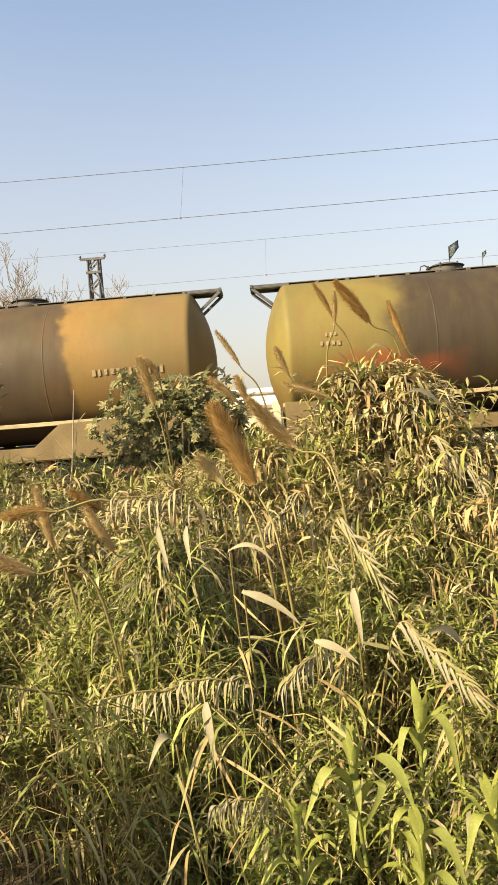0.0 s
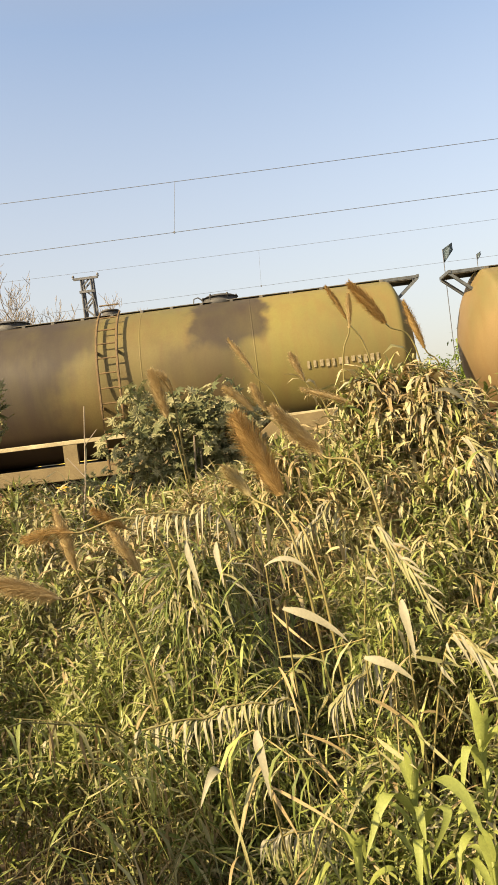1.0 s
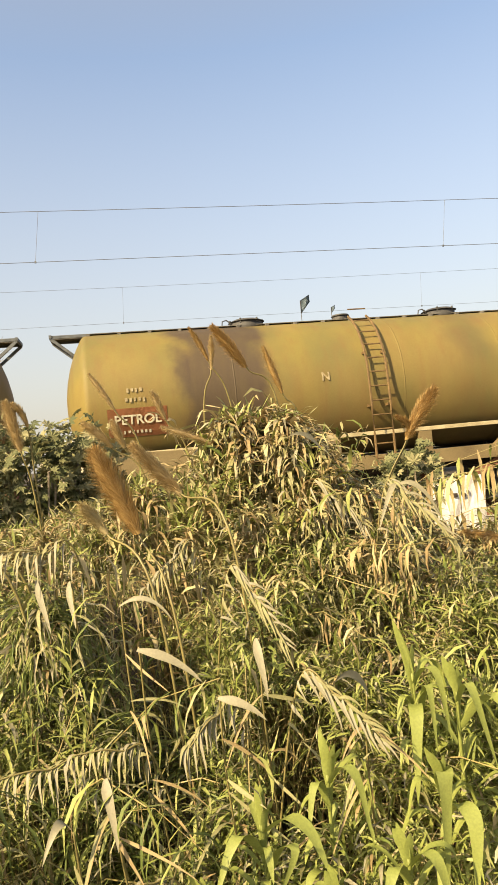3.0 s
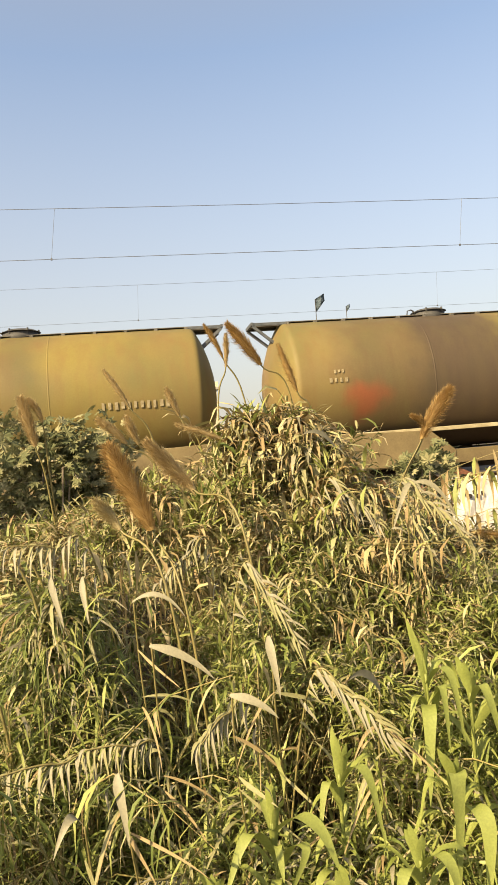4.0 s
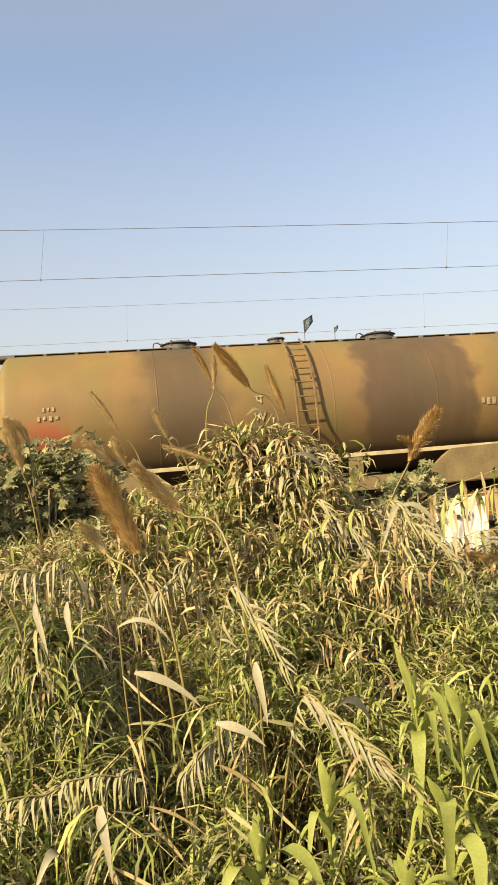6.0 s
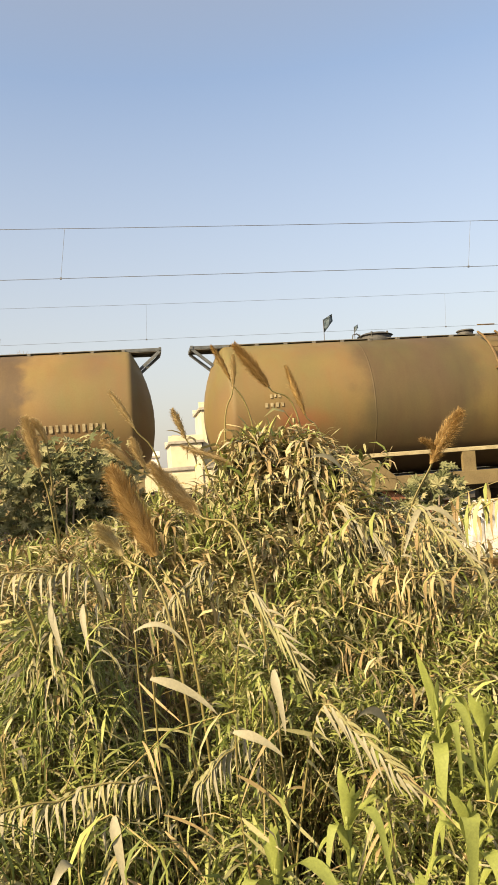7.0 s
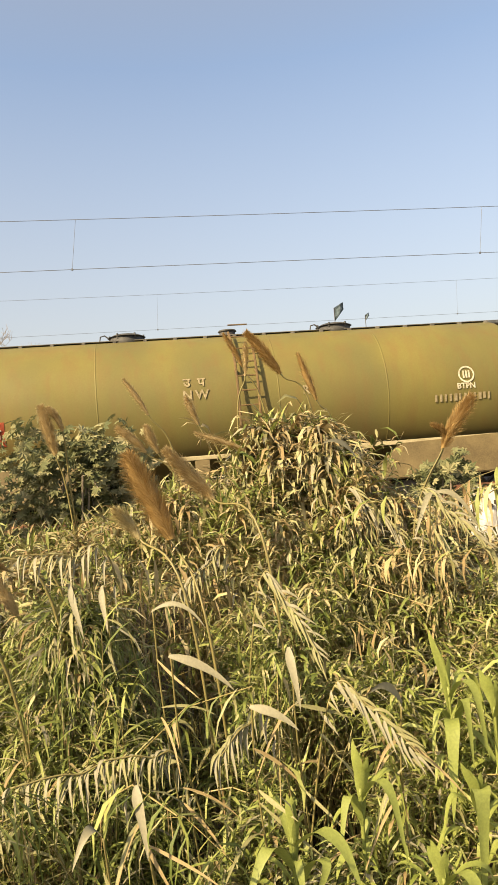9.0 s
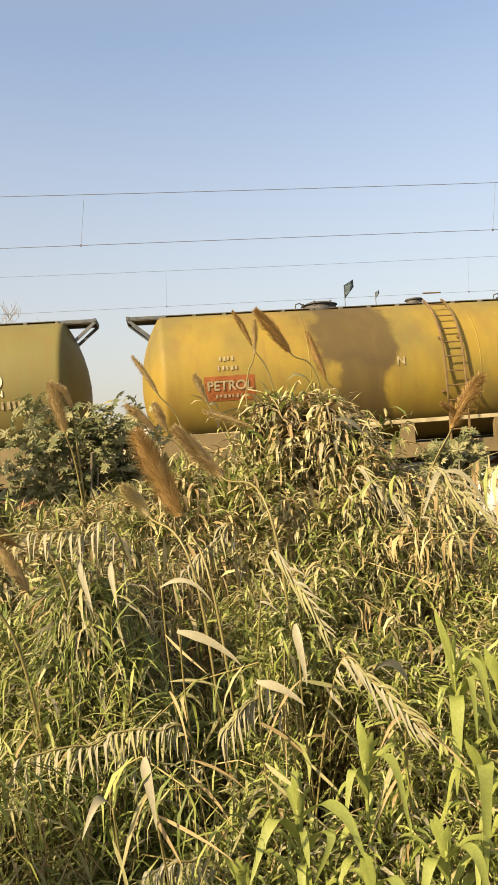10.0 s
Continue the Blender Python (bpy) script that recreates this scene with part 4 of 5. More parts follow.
def make_reeds(n, y0, y1, per, wide, long, arch_share, dry_bias, bend=(0.1, 0.9), spot=None):
    """Canes with two ranks of drooping blades. Gives cane paths, and blades with their kind (0 green, 1 olive, 2 dry)."""
    many = n // 13
    cx, cy = scatter(many, y0, y1)
    if spot:
        cx, cy = R.normal(spot[0], spot[2], many), R.normal(spot[1], spot[3], many)
    c = R.integers(0, many, n)
    dx, dy = R.normal(0, 0.11, n), R.normal(0, 0.11, n)
    x, y = cx[c] + dx, np.maximum(cy[c] + dy, y0 - 0.15)
    keep = ~bare(x, y)
    x, y, dx, dy, c = x[keep], y[keep], dx[keep], dy[keep], c[keep]
    n = len(x)
    g = ground_at(y)
    tall = R.uniform(0.88, 1.06, many)[c] - 0.45 * np.minimum(np.hypot(dx, dy), 0.3)
    h = np.maximum(canopy(x, y) * tall * (1 - 0.42 * R.uniform(0, 1, n) ** 2) - g, 0.3)
    arch = (R.uniform(size=n) < arch_share)
    lean = np.where(arch, R.uniform(0.35, 0.75, n), R.uniform(0.04, 0.30, n))
    az = np.where(arch, R.uniform(-2.9, -0.2, n), np.arctan2(dy, dx) + R.normal(0, 0.6, n))
    drop = np.where(arch, R.uniform(0.25, 0.55, n), R.uniform(0.0, 0.15, n))
    ln = np.where(arch, h * 1.25, h)
    s = np.linspace(0, 1, 7)

    def at(i, q):
        out = lean[i] * ln[i] * q**2.2
        return np.stack([x[i] + np.cos(az[i]) * out, y[i] + np.sin(az[i]) * out, g[i] + ln[i] * (q - drop[i] * q**3)], -1)

    idx = np.repeat(np.arange(n), 7)
    paths = at(idx, np.tile(s, n)).reshape(n, 7, 3)
    i = np.repeat(np.arange(n), per)
    q = 1 - np.abs(np.tile(np.linspace(0, 1, per), n)) * np.minimum(np.where(arch[i], 0.95, 0.5) / ln[i], 0.75)
    q = q - R.uniform(0, 0.02, len(q))
    base = at(i, q)
    rank = np.tile(np.arange(per) % 2, n)
    upright = ~arch[i]
    a = az[i] + np.where(rank == 0, 1.57, -1.57) + R.normal(0, 1, len(i)) * np.where(upright, 0.9, 0.22)
    low = (1 - q) * ln[i]
    el = np.where(upright, 1.2 - 3.0 * low + R.normal(0, 0.3, len(i)), R.uniform(-0.75, -0.05, len(i)))
    droop = R.uniform(*bend, len(i)) + np.where(upright, 0.0, 0.35)
    length = R.uniform(*long, len(i)) * (0.75 + 0.4 * np.sin(np.pi * np.clip((1 - q) * 2, 0, 1)))
    width = R.uniform(*wide, len(i)) * np.where(R.uniform(size=len(i)) < 0.08, 1.3, 1.0)
    twist = R.normal(0, 0.8, len(i))
    patch = np.sin(base[:, 0] * 2.1 + 0.7) * np.cos(base[:, 1] * 1.7) + 0.8 * np.sin(base[:, 0] * 4.3 - base[:, 1] * 3.1)
    pd = dry_bias + 0.10 * patch + 0.1 * (1 - q) + 0.16 * arch[i]
    pg = 0.66 - 0.20 * patch
    u = R.uniform(size=len(i))
    kind = np.where(u < pd, 2, np.where(R.uniform(size=len(i)) < pg, 0, 1))
    el = np.where(kind == 2, el - R.uniform(0.0, 0.7, len(i)), el)
    fresh = (base[:, 0] > 0.3 + R.normal(0, 0.25, len(i))) & (base[:, 1] < 2.75) & (R.uniform(size=len(i)) < 0.55)
    kind = np.where(fresh, 3, kind)
    return paths, (base, a, el, length, width, droop, twist), kind


def bare(x, y):
    """Hollows between the clumps, where nothing stands."""
    holes = ((-0.85, 2.05, 0.42, 0.36), (-0.8, 2.34, 0.4, 0.2), (-0.28, 2.0, 0.13, 0.16), (-0.12, 3.27, 0.36, 0.29), (0.6, 2.66, 0.13, 0.12), (-0.42, 2.24, 0.26, 0.15), (-0.24, 2.42, 0.2, 0.08), (1.36, 2.95, 0.12, 0.08), (3.05, 6.0, 0.4, 0.6), (3.5, 7.0, 0.6, 1.3), (4.4, 8.4, 0.7, 0.9))
    inside = np.zeros(len(x), bool)
    for hx, hy, rx, ry in holes:
        inside |= ((x - hx) / rx) ** 2 + ((y - hy) / ry) ** 2 < 1
    return inside


def make_tufts(n, y0, y1, per, wide, long, hang=0.55, dry=0.3, spot=None, deep=0.3, bend=(0.6, 1.9)):
    """Tufts on the tops of the reeds: some hang over to one side like thatch, others stand out like stars. Gives blades and their kind."""
    x, y = scatter(n, y0, y1)
    if spot:
        x, y = R.normal(spot[0], spot[2], n), R.normal(spot[1], spot[3], n)
    ok = ~bare(x, y) & ((clumps(x, y) > -0.3) | (R.uniform(size=n) < 0.35))
    x, y = x[ok], y[ok]
    n = len(x)
    patch = np.sin(x * 2.6 + 0.4) * np.cos(y * 2.3 + 0.9) + 0.7 * np.sin(x * 5.1 - y * 3.7)
    limp = R.uniform(size=n) < hang + 0.25 * patch
    z = canopy(x, y) * 0.955 - 0.03 - deep * R.uniform(0, 1, n) ** 2
    az0 = R.normal(-1.57, 0.95, n)
    size = R.uniform(0.75, 1.25, n)
    i = np.repeat(np.arange(n), per)
    m = len(i)
    lim = limp[i]
    base = np.stack([x, y, z], -1)[i] + R.normal(0, 1, (m, 3)) * np.array([0.032, 0.032, 0.04])
    az = np.where(lim, az0[i] + R.normal(0, 0.75, m), R.uniform(0, 6.283, m))
    el = np.where(lim, R.uniform(-0.2, 1.15, m), R.uniform(-0.1, 1.35, m))
    droop = np.where(lim, R.uniform(*bend, m), R.uniform(0.0, 0.7, m))
    length = R.uniform(*long, m) * size[i] * np.where(lim, 1.0, 0.72)
    width = R.uniform(*wide, m) * np.where(R.uniform(size=m) < 0.07, 1.4, 1.0) * np.where(lim, 1.0, 0.85)
    tone = R.uniform(size=n)[i]
    u = R.uniform(size=m)
    dead = dry * (0.4 + 1.2 * tone)
    kind = np.where(lim, np.where(u < dead, 2, np.where(u < dead + 0.12, 4, np.where(u < dead + 0.65 - 0.3 * tone, 1, 0))), np.where(u < dead * 0.35, 2, np.where(u < 0.35 + 0.2 * tone, 1, 0)))
    kind = np.where((kind == 1) & (base[:, 1] < 3.1) & (R.uniform(size=m) < 0.5), 0, kind)
    fresh = (base[:, 0] > 0.32 + R.normal(0, 0.2, m)) & (base[:, 1] < 2.75) & (u > np.where(lim, 0.6, 0.25))
    return (base, az, el, length, width, droop, R.normal(0, 0.7, m)), np.where(fresh, 3, kind)


def build_reeds():
    groups = [
        make_reeds(1000, 1.75, 3.4, 13, (0.008, 0.017), (0.08, 0.19), 0.16, 0.05),
        make_reeds(850, 3.2, 5.0, 13, (0.010, 0.022), (0.10, 0.22), 0.18, 0.10),
        make_reeds(170, 3.6, 4.8, 20, (0.018, 0.036), (0.12, 0.24), 0.2, 0.42, (0.9, 2.0), (0.80, 4.05, 0.2, 0.18)),
        make_reeds(160, 3.0, 4.4, 18, (0.011, 0.022), (0.12, 0.24), 0.25, 0.14, (0.4, 1.3), (1.55, 3.45, 0.4, 0.25)),
        # unseen clump left of the view, added to cast shade
        make_reeds(160, 1.2, 2.0, 18, (0.014, 0.03), (0.16, 0.34), 0.1, 0.05, (0.2, 1.0), (-1.65, 1.45, 0.16, 0.15)),
        make_reeds(900, 4.8, 8.6, 10, (0.016, 0.032), (0.18, 0.34), 0.2, 0.14, (0.5, 1.6)),
        make_reeds(420, 1.9, 8.0, 12, (0.016, 0.032), (0.18, 0.40), 0.15, 0.15, (0.2, 1.1), (-5.6, 4.6, 1.3, 1.3)),
        make_reeds(420, 1.9, 8.0, 12, (0.016, 0.032), (0.18, 0.40), 0.15, 0.15, (0.2, 1.1), (7.4, 4.6, 1.3, 1.3)),
        make_reeds(110, 2.0, 3.0, 22, (0.010, 0.022), (0.14, 0.26), 0.2, 0.04, (0.7, 1.8), (-0.38, 2.86, 0.1, 0.09)),
        # clump at the left edge of view, kept tall and dense to cast shade
        make_reeds(260, 1.2, 1.8, 24, (0.012, 0.026), (0.14, 0.30), 0.0, 0.05, (0.2, 1.0), (-1.2, 1.5, 0.09, 0.08)),
    ]
    tufts = [
        make_tufts(2700, 1.85, 3.4, 24, (0.011, 0.023), (0.065, 0.14), 0.42, 0.07),
        make_tufts(2150, 3.2, 5.1, 24, (0.015, 0.030), (0.09, 0.19), 0.55, 0.45, None, 0.3, (0.9, 2.2)),
        make_tufts(170, 3.6, 4.8, 24, (0.022, 0.048), (0.13, 0.25), 0.72, 0.55, (0.84, 4.1, 0.26, 0.2), 0.5, (1.3, 2.7)),
        make_tufts(130, 3.0, 4.4, 26, (0.018, 0.034), (0.13, 0.26), 0.8, 0.5, (1.45, 3.6, 0.4, 0.25), 0.3, (1.2, 2.5)),
        make_tufts(60, 2.4, 3.2, 26, (0.011, 0.02), (0.16, 0.28), 1.0, 0.1, (-0.42, 2.84, 0.14, 0.08), 0.15, (1.2, 2.4)),
        # tufts that thicken the unseen left clump so it blocks more sun
        make_tufts(90, 1.5, 2.2, 24, (0.012, 0.026), (0.14, 0.26), 0.5, 0.1, (-1.72, 1.45, 0.16, 0.14), 1.0),
        make_tufts(700, 4.9, 8.4, 18, (0.022, 0.045), (0.18, 0.34), 0.6, 0.4),
    ]
    vs, fs, ks, off = [], [], [], 0
    for b, kind, seg in [(b, k, 3) for _, b, k in groups] + [(b, k, 3) for b, k in tufts]:
        v, f = blades(*b, seg, 0.16)
        vs.append(v.reshape(-1, 3))
        fs.append(f + off)
        ks.append(np.repeat(kind, 2 * seg))
        off += len(vs[-1])
    ob = mesh_object("reed_leaves", np.concatenate(vs), np.concatenate(fs), [M_GREEN, M_OLIVE, M_DRY, M_BRIGHT, M_PALE], np.concatenate(ks))
    tagged(ob, "dense mass of green and straw-coloured drooping reed leaves", "reeds", kind="stuff")
    paths = np.concatenate([g[0] for g in groups])
    v, f = tubes(paths, R.uniform(0.0025, 0.0055, len(paths)))
    ob = mesh_object("reed_canes", v.reshape(-1, 3), f, [M_CANE])
    tagged(ob, "thin straw-coloured reed canes rising from the ditch", "reeds", kind="stuff")
    # fine grass between the canes
    n = 6000
    x, y = scatter(n, 1.7, 5.5)
    keep = ~bare(x, y)
    x, y = x[keep], y[keep]
    n = len(x)
    top = canopy(x, y)
    z = np.maximum(top - R.uniform(0.15, 0.75, n), ground_at(y))
    base = np.stack([x, y, z], -1)
    v, f = blades(base, R.uniform(0, 6.28, n), R.uniform(0.5, 1.5, n), R.uniform(0.10, 0.26, n), R.uniform(0.005, 0.011, n), R.uniform(0.2, 1.6, n), R.normal(0, 0.6, n), 4)
    kind = np.where(R.uniform(size=n) < 0.62, 0, np.where(R.uniform(size=n) < 0.6, 1, 2))
    ob = mesh_object("fine_grass", v.reshape(-1, 3), f, [M_GREEN, M_OLIVE, M_DRY], np.repeat(kind, 8))
    tagged(ob, "fine green grass growing up among the reeds", "grass", kind="stuff")
    # low weeds up to the track
    n = 16000
    y = R.uniform(7.0, 12.0, n)
    x = R.uniform(-9, 13, n)
    base = np.stack([x, y, np.interp(y, [7, 9.5, 11.3, 12], [0.85, 1.0, 0.62, 0.62]) - 0.02], -1)
    v, f = blades(base, R.uniform(0, 6.28, n), R.uniform(0.5, 1.4, n), R.uniform(0.12, 0.36, n), R.uniform(0.012, 0.03, n), R.uniform(0.2, 1.3, n), R.normal(0, 0.5, n), 3)
    kind = R.choice([0, 1, 2], n, p=[0.35, 0.3, 0.35])
    ob = mesh_object("trackside_grass", v.reshape(-1, 3), f, [M_GREEN, M_OLIVE, M_DRY], np.repeat(kind, 6))
    tagged(ob, "dry and green grass on the railway verge", "grass", kind="stuff")


build_reeds()

# ---- single plants ----
def curve_points(p0, p1, p2, p3, k=9):
    """A smooth line through four points."""
    c = [Vector(p) for p in (p0, p1, p2, p3)]
    c = [c[0] * 2 - c[1], *c, c[3] * 2 - c[2]]
    out = []
    for i in range(1, 4):
        for j in range(k):
            u = j / k
            a, b, d, e = c[i - 1], c[i], c[i + 1], c[i + 2]
            out.append(0.5 * (2 * b + (d - a) * u + (2 * a - 5 * b + 4 * d - e) * u * u + (3 * b - a - 3 * d + e) * u**3))
    return out + [c[4]]


PLUMES = [
    ((-0.13, 2.97, 2.59), (0.03, 3.01, 2.21), (0.15, 2.72, 1.84), 0.108, 0),
    ((0.04, 3.13, 2.6), (0.24, 3.18, 2.36), (0.42, 2.8, 2.11), 0.076, 1),
    ((-0.19, 2.8, 2.37), (-0.1, 2.84, 2.24), (0.08, 2.62, 1.94), 0.059, 2),
    ((-0.65, 4.15, 2.94), (-0.59, 4.2, 2.65), (-0.53, 4.3, 2.24), 0.07, 1),
    ((-0.61, 4.15, 2.93), (-0.54, 4.2, 2.79), (-0.52, 4.3, 2.31), 0.045, 1),
    ((-0.21, 3.95, 2.77), (-0.06, 4.0, 2.62), (0.15, 4.1, 2.26), 0.058, 1),
    ((-0.16, 4.15, 3.07), (-0.03, 4.2, 2.85), (0.14, 4.3, 2.42), 0.038, 1),
    ((-0.05, 3.95, 2.77), (0.01, 4.0, 2.61), (0.13, 4.1, 2.29), 0.051, 1),
    ((0.2, 4.15, 2.94), (0.27, 4.2, 2.77), (0.43, 4.3, 2.36), 0.045, 1),
    ((0.23, 3.95, 2.71), (0.52, 4.0, 2.58), (0.7, 4.1, 2.38), 0.051, 1),
    ((0.6, 4.15, 3.31), (0.8, 4.2, 3.05), (1.02, 4.3, 2.68), 0.07, 0),
    ((0.59, 4.15, 3.25), (0.58, 4.2, 3.05), (0.52, 4.3, 2.6), 0.036, 1),
    ((0.47, 4.25, 3.33), (0.58, 4.3, 3.12), (0.74, 4.4, 2.63), 0.036, 0),
    ((0.93, 4.25, 3.18), (1.04, 4.3, 2.88), (1.18, 4.4, 2.52), 0.051, 0),
    ((1.92, 3.95, 2.81), (1.73, 4.0, 2.51), (1.55, 4.1, 1.96), 0.09, 0),
    ((1.65, 3.95, 2.66), (1.74, 4.0, 2.53), (1.55, 4.1, 1.96), 0.045, 0),
    ((1.62, 3.15, 2.03), (1.88, 3.2, 1.96), (2.16, 3.3, 1.81), 0.051, 0),
    ((-0.97, 2.56, 2.2), (-0.79, 2.6, 2.2), (-0.44, 2.69, 2.04), 0.058, 0),
    ((-0.89, 2.73, 2.29), (-0.85, 2.78, 2.03), (-0.8, 2.87, 1.74), 0.052, 1),
    ((-0.74, 2.73, 2.27), (-0.62, 2.78, 2.17), (-0.41, 2.87, 1.98), 0.046, 0),
    ((-0.68, 2.73, 2.19), (-0.59, 2.78, 1.99), (-0.5, 2.87, 1.74), 0.052, 1),
    ((-1.04, 2.38, 2.09), (-0.82, 2.42, 1.99), (-0.58, 2.51, 1.83), 0.064, 1),
]
BLADES = [
    ((-0.01, 2.28, 1.905), (0.18, 2.21, 1.77), 0.042, 0.03),
    ((0.23, 2.15, 1.75), (0.36, 2.08, 1.665), 0.040, 0.025),
    ((-0.36, 2.67, 2.11), (-0.33, 2.6, 1.91), 0.037, 0.02),
    ((-0.24, 2.67, 2.09), (-0.24, 2.6, 1.92), 0.034, 0.02),
    ((0.39, 2.24, 1.89), (0.38, 2.17, 1.7), 0.041, 0.03),
    ((-0.06, 2.41, 2.03), (0.11, 2.34, 1.95), 0.026, 0.05),
    ((1.04, 3.53, 2.49), (0.85, 3.46, 2.59), 0.041, 0.05),
    ((0.72, 2.15, 1.68), (0.6, 2.08, 1.77), 0.037, 0.04),
    ((-0.12, 1.89, 1.66), (-0.12, 1.82, 1.49), 0.041, 0.03),
    ((-0.22, 1.81, 1.57), (-0.3, 1.74, 1.54), 0.037, 0.06),
    ((1.29, 3.1, 2.3), (1.13, 3.03, 2.1), 0.037, 0.06),
    ((1.26, 3.1, 2.29), (1.47, 3.03, 2.09), 0.037, 0.08),
]
# tip and neck of each fresh reed, and its own hanging leaves (fold, end, width)
SHOOTS = [
    ((0.928, 2.35, 1.866), (0.965, 2.35, 1.655), [((1.02, 2.25, 1.66), (1.03, 2.2, 1.45), 0.036), ((0.905, 2.2, 1.53), (0.86, 2.14, 1.28), 0.05), ((0.97, 2.22, 1.64), (0.955, 2.16, 1.44), 0.034)]),
    ((0.568, 2.15, 1.592), (0.560, 2.15, 1.44), [((0.64, 2.08, 1.44), (0.665, 2.04, 1.24), 0.034), ((0.49, 2.08, 1.43), (0.455, 2.04, 1.30), 0.028)]),
    ((0.326, 2.1, 1.49), (0.318, 2.1, 1.345), [((0.46, 2.03, 1.33), (0.5, 1.98, 1.22), 0.042), ((0.21, 2.03, 1.33), (0.14, 1.98, 1.2), 0.036), ((0.40, 2.0, 1.30), (0.33, 1.97, 1.18), 0.034)]),
    ((1.07, 2.25, 1.74), (1.085, 2.25, 1.60), [((1.10, 2.15, 1.62), (1.14, 2.1, 1.38), 0.04), ((1.2, 2.15, 1.58), (1.25, 2.1, 1.36), 0.036)]),
    ((0.93, 2.1, 1.50), (0.945, 2.12, 1.36), [((0.91, 2.02, 1.40), (0.865, 1.97, 1.09), 0.062), ((0.99, 2.0, 1.27), (0.955, 1.96, 1.06), 0.058)]),
    ((1.36, 2.35, 1.72), (1.38, 2.35, 1.54), [((1.44, 2.25, 1.56), (1.47, 2.2, 1.34), 0.04)]),
    ((0.74, 1.98, 1.34), (0.75, 1.98, 1.22), [((0.82, 1.9, 1.22), (0.84, 1.87, 1.05), 0.04), ((0.66, 1.9, 1.22), (0.62, 1.87, 1.1), 0.036)]),
    ((0.12, 2.0, 1.30), (0.115, 2.0, 1.20), []),
    ((0.50, 1.95, 1.28), (0.505, 1.95, 1.17), [((0.58, 1.88, 1.17), (0.62, 1.85, 1.04), 0.036)]),
    ((1.22, 2.1, 1.44), (1.235, 2.1, 1.30), [((1.16, 2.0, 1.32), (1.14, 1.96, 1.1), 0.045)]),
]


def build_plume(tip, base, foot, width, pale, seed):
    """A stalk with a feathery seed head of many fine hairs."""
    g = np.random.default_rng(seed)
    label = ("tall dry reed with a brown feathery plume", "tall dry reed with a tan feathery plume", "dry reed with a pale straw plume")[pale]
    root = Vector((foot[0] + 0.12, foot[1] + 0.25, ground_z(foot[1] + 0.25) - 0.05))
    t = thing("reed_plume", label, "reed plume", "feathery reed plumes", pose(*root))
    pts = curve_points(root, foot, base, tip)
    part("stalk", pipe(bmesh.new(), [p - root for p in pts], 0.007, 0.003, 6), M_CANE, t, "straw-coloured stalk", True)
    head = np.array([p - root for p in pts[18:]])
    core = [Vector(q) for q in head]
    bm, rings = bmesh.new(), []
    for j, c in enumerate(core):
        uu = j / (len(core) - 1)
        rr = width * 0.34 * (0.15 + math.sin(math.pi * min(1, uu * 0.88 + 0.08)) ** 0.8)
        rings.append([bm.verts.new(c + Vector((math.cos(a), math.sin(a) * 0.8, 0.25 * math.sin(a + 1))) * rr * g.uniform(0.8, 1.2)) for a in np.arange(8) * math.tau / 8])
    for ra, rb in zip(rings, rings[1:]):
        for j in range(8):
            bm.faces.new((ra[j], ra[(j + 1) % 8], rb[(j + 1) % 8], rb[j]))
    part("seed_head", bm, (M_PLUME0, M_PLUME1, M_PLUME2)[pale], t, "", True)
    n = 3400 if width > 0.06 else 1300
    u = g.uniform(0, 1, n) ** 0.9
    seg = u * (len(head) - 1.001)
    i = seg.astype(int)
    p = head[i] + (head[i + 1] - head[i]) * (seg - i)[:, None]
    way = head[-1] - head[0]
    flow = math.atan2(way[1], way[0])
    pitch = math.atan2(way[2], math.hypot(way[0], way[1]))
    spread = 1.05 * width * (0.45 + np.sin(np.pi * np.clip(u * 0.9 + 0.1, 0, 1)) * 0.65)
    q = g.normal(0, 1, (n, 3))
    q -= (q @ way / (way @ way))[:, None] * way
    q /= np.linalg.norm(q, axis=1)[:, None]
    root_at = p + q * (spread * 0.3 * g.uniform(0.2, 1.0, n))[:, None]
    d = way / np.linalg.norm(way) * 1.0 + q * 0.55
    az, el = np.arctan2(d[:, 1], d[:, 0]), np.arctan2(d[:, 2], np.hypot(d[:, 0], d[:, 1]))
    v, f = blades(root_at, az, el, spread * g.uniform(0.25, 0.9, n), g.uniform(0.0015, 0.0038, n), g.uniform(0.0, 1.0, n), g.normal(0, 1, n), 2, 0.4)
    ob = mesh_object("plume", v.reshape(-1, 3), f, [(M_PLUME0, M_PLUME1, M_PLUME2)[pale]])
    ob.parent = t


for k, row in enumerate(PLUMES):
    build_plume(*row, 100 + k)


def one_blade(p0, p1, width, arch, parent, mat, name="leaf"):
    """One broad folded blade from p0 to p1 that rises by arch on the way."""
    a, b = Vector(p0), Vector(p1)
    d = b - a
    side = d.cross(Vector((-0.15 + 8 * (width - 0.05), -0.85, 0.5))).normalized()
    bm, rows, n = bmesh.new(), [], 10
    for i in range(n + 1):
        s = i / n
        c = a + d * s + Vector((0, 0, arch * 4 * s * (1 - s))) + side * 0.012 * math.sin(s * 3 + arch * 40)
        w = width / 2 * min(1, 0.25 + 2.2 * s) * max((1 - s) ** 0.62, 0.02)
        cross = (side + Vector((0, 0, 0.5 * (s - 0.5)))).normalized()
        up = Vector((0, -1, 0.5)) * w * 0.25
        rows.append([bm.verts.new(c - cross * w + up), bm.verts.new(c), bm.verts.new(c + cross * w + up)])
    for r, q in zip(rows, rows[1:]):
        for k in range(2):
            bm.faces.new((r[k], r[k + 1], q[k + 1], q[k]))
    return part(name, bm, mat, parent, "", True)


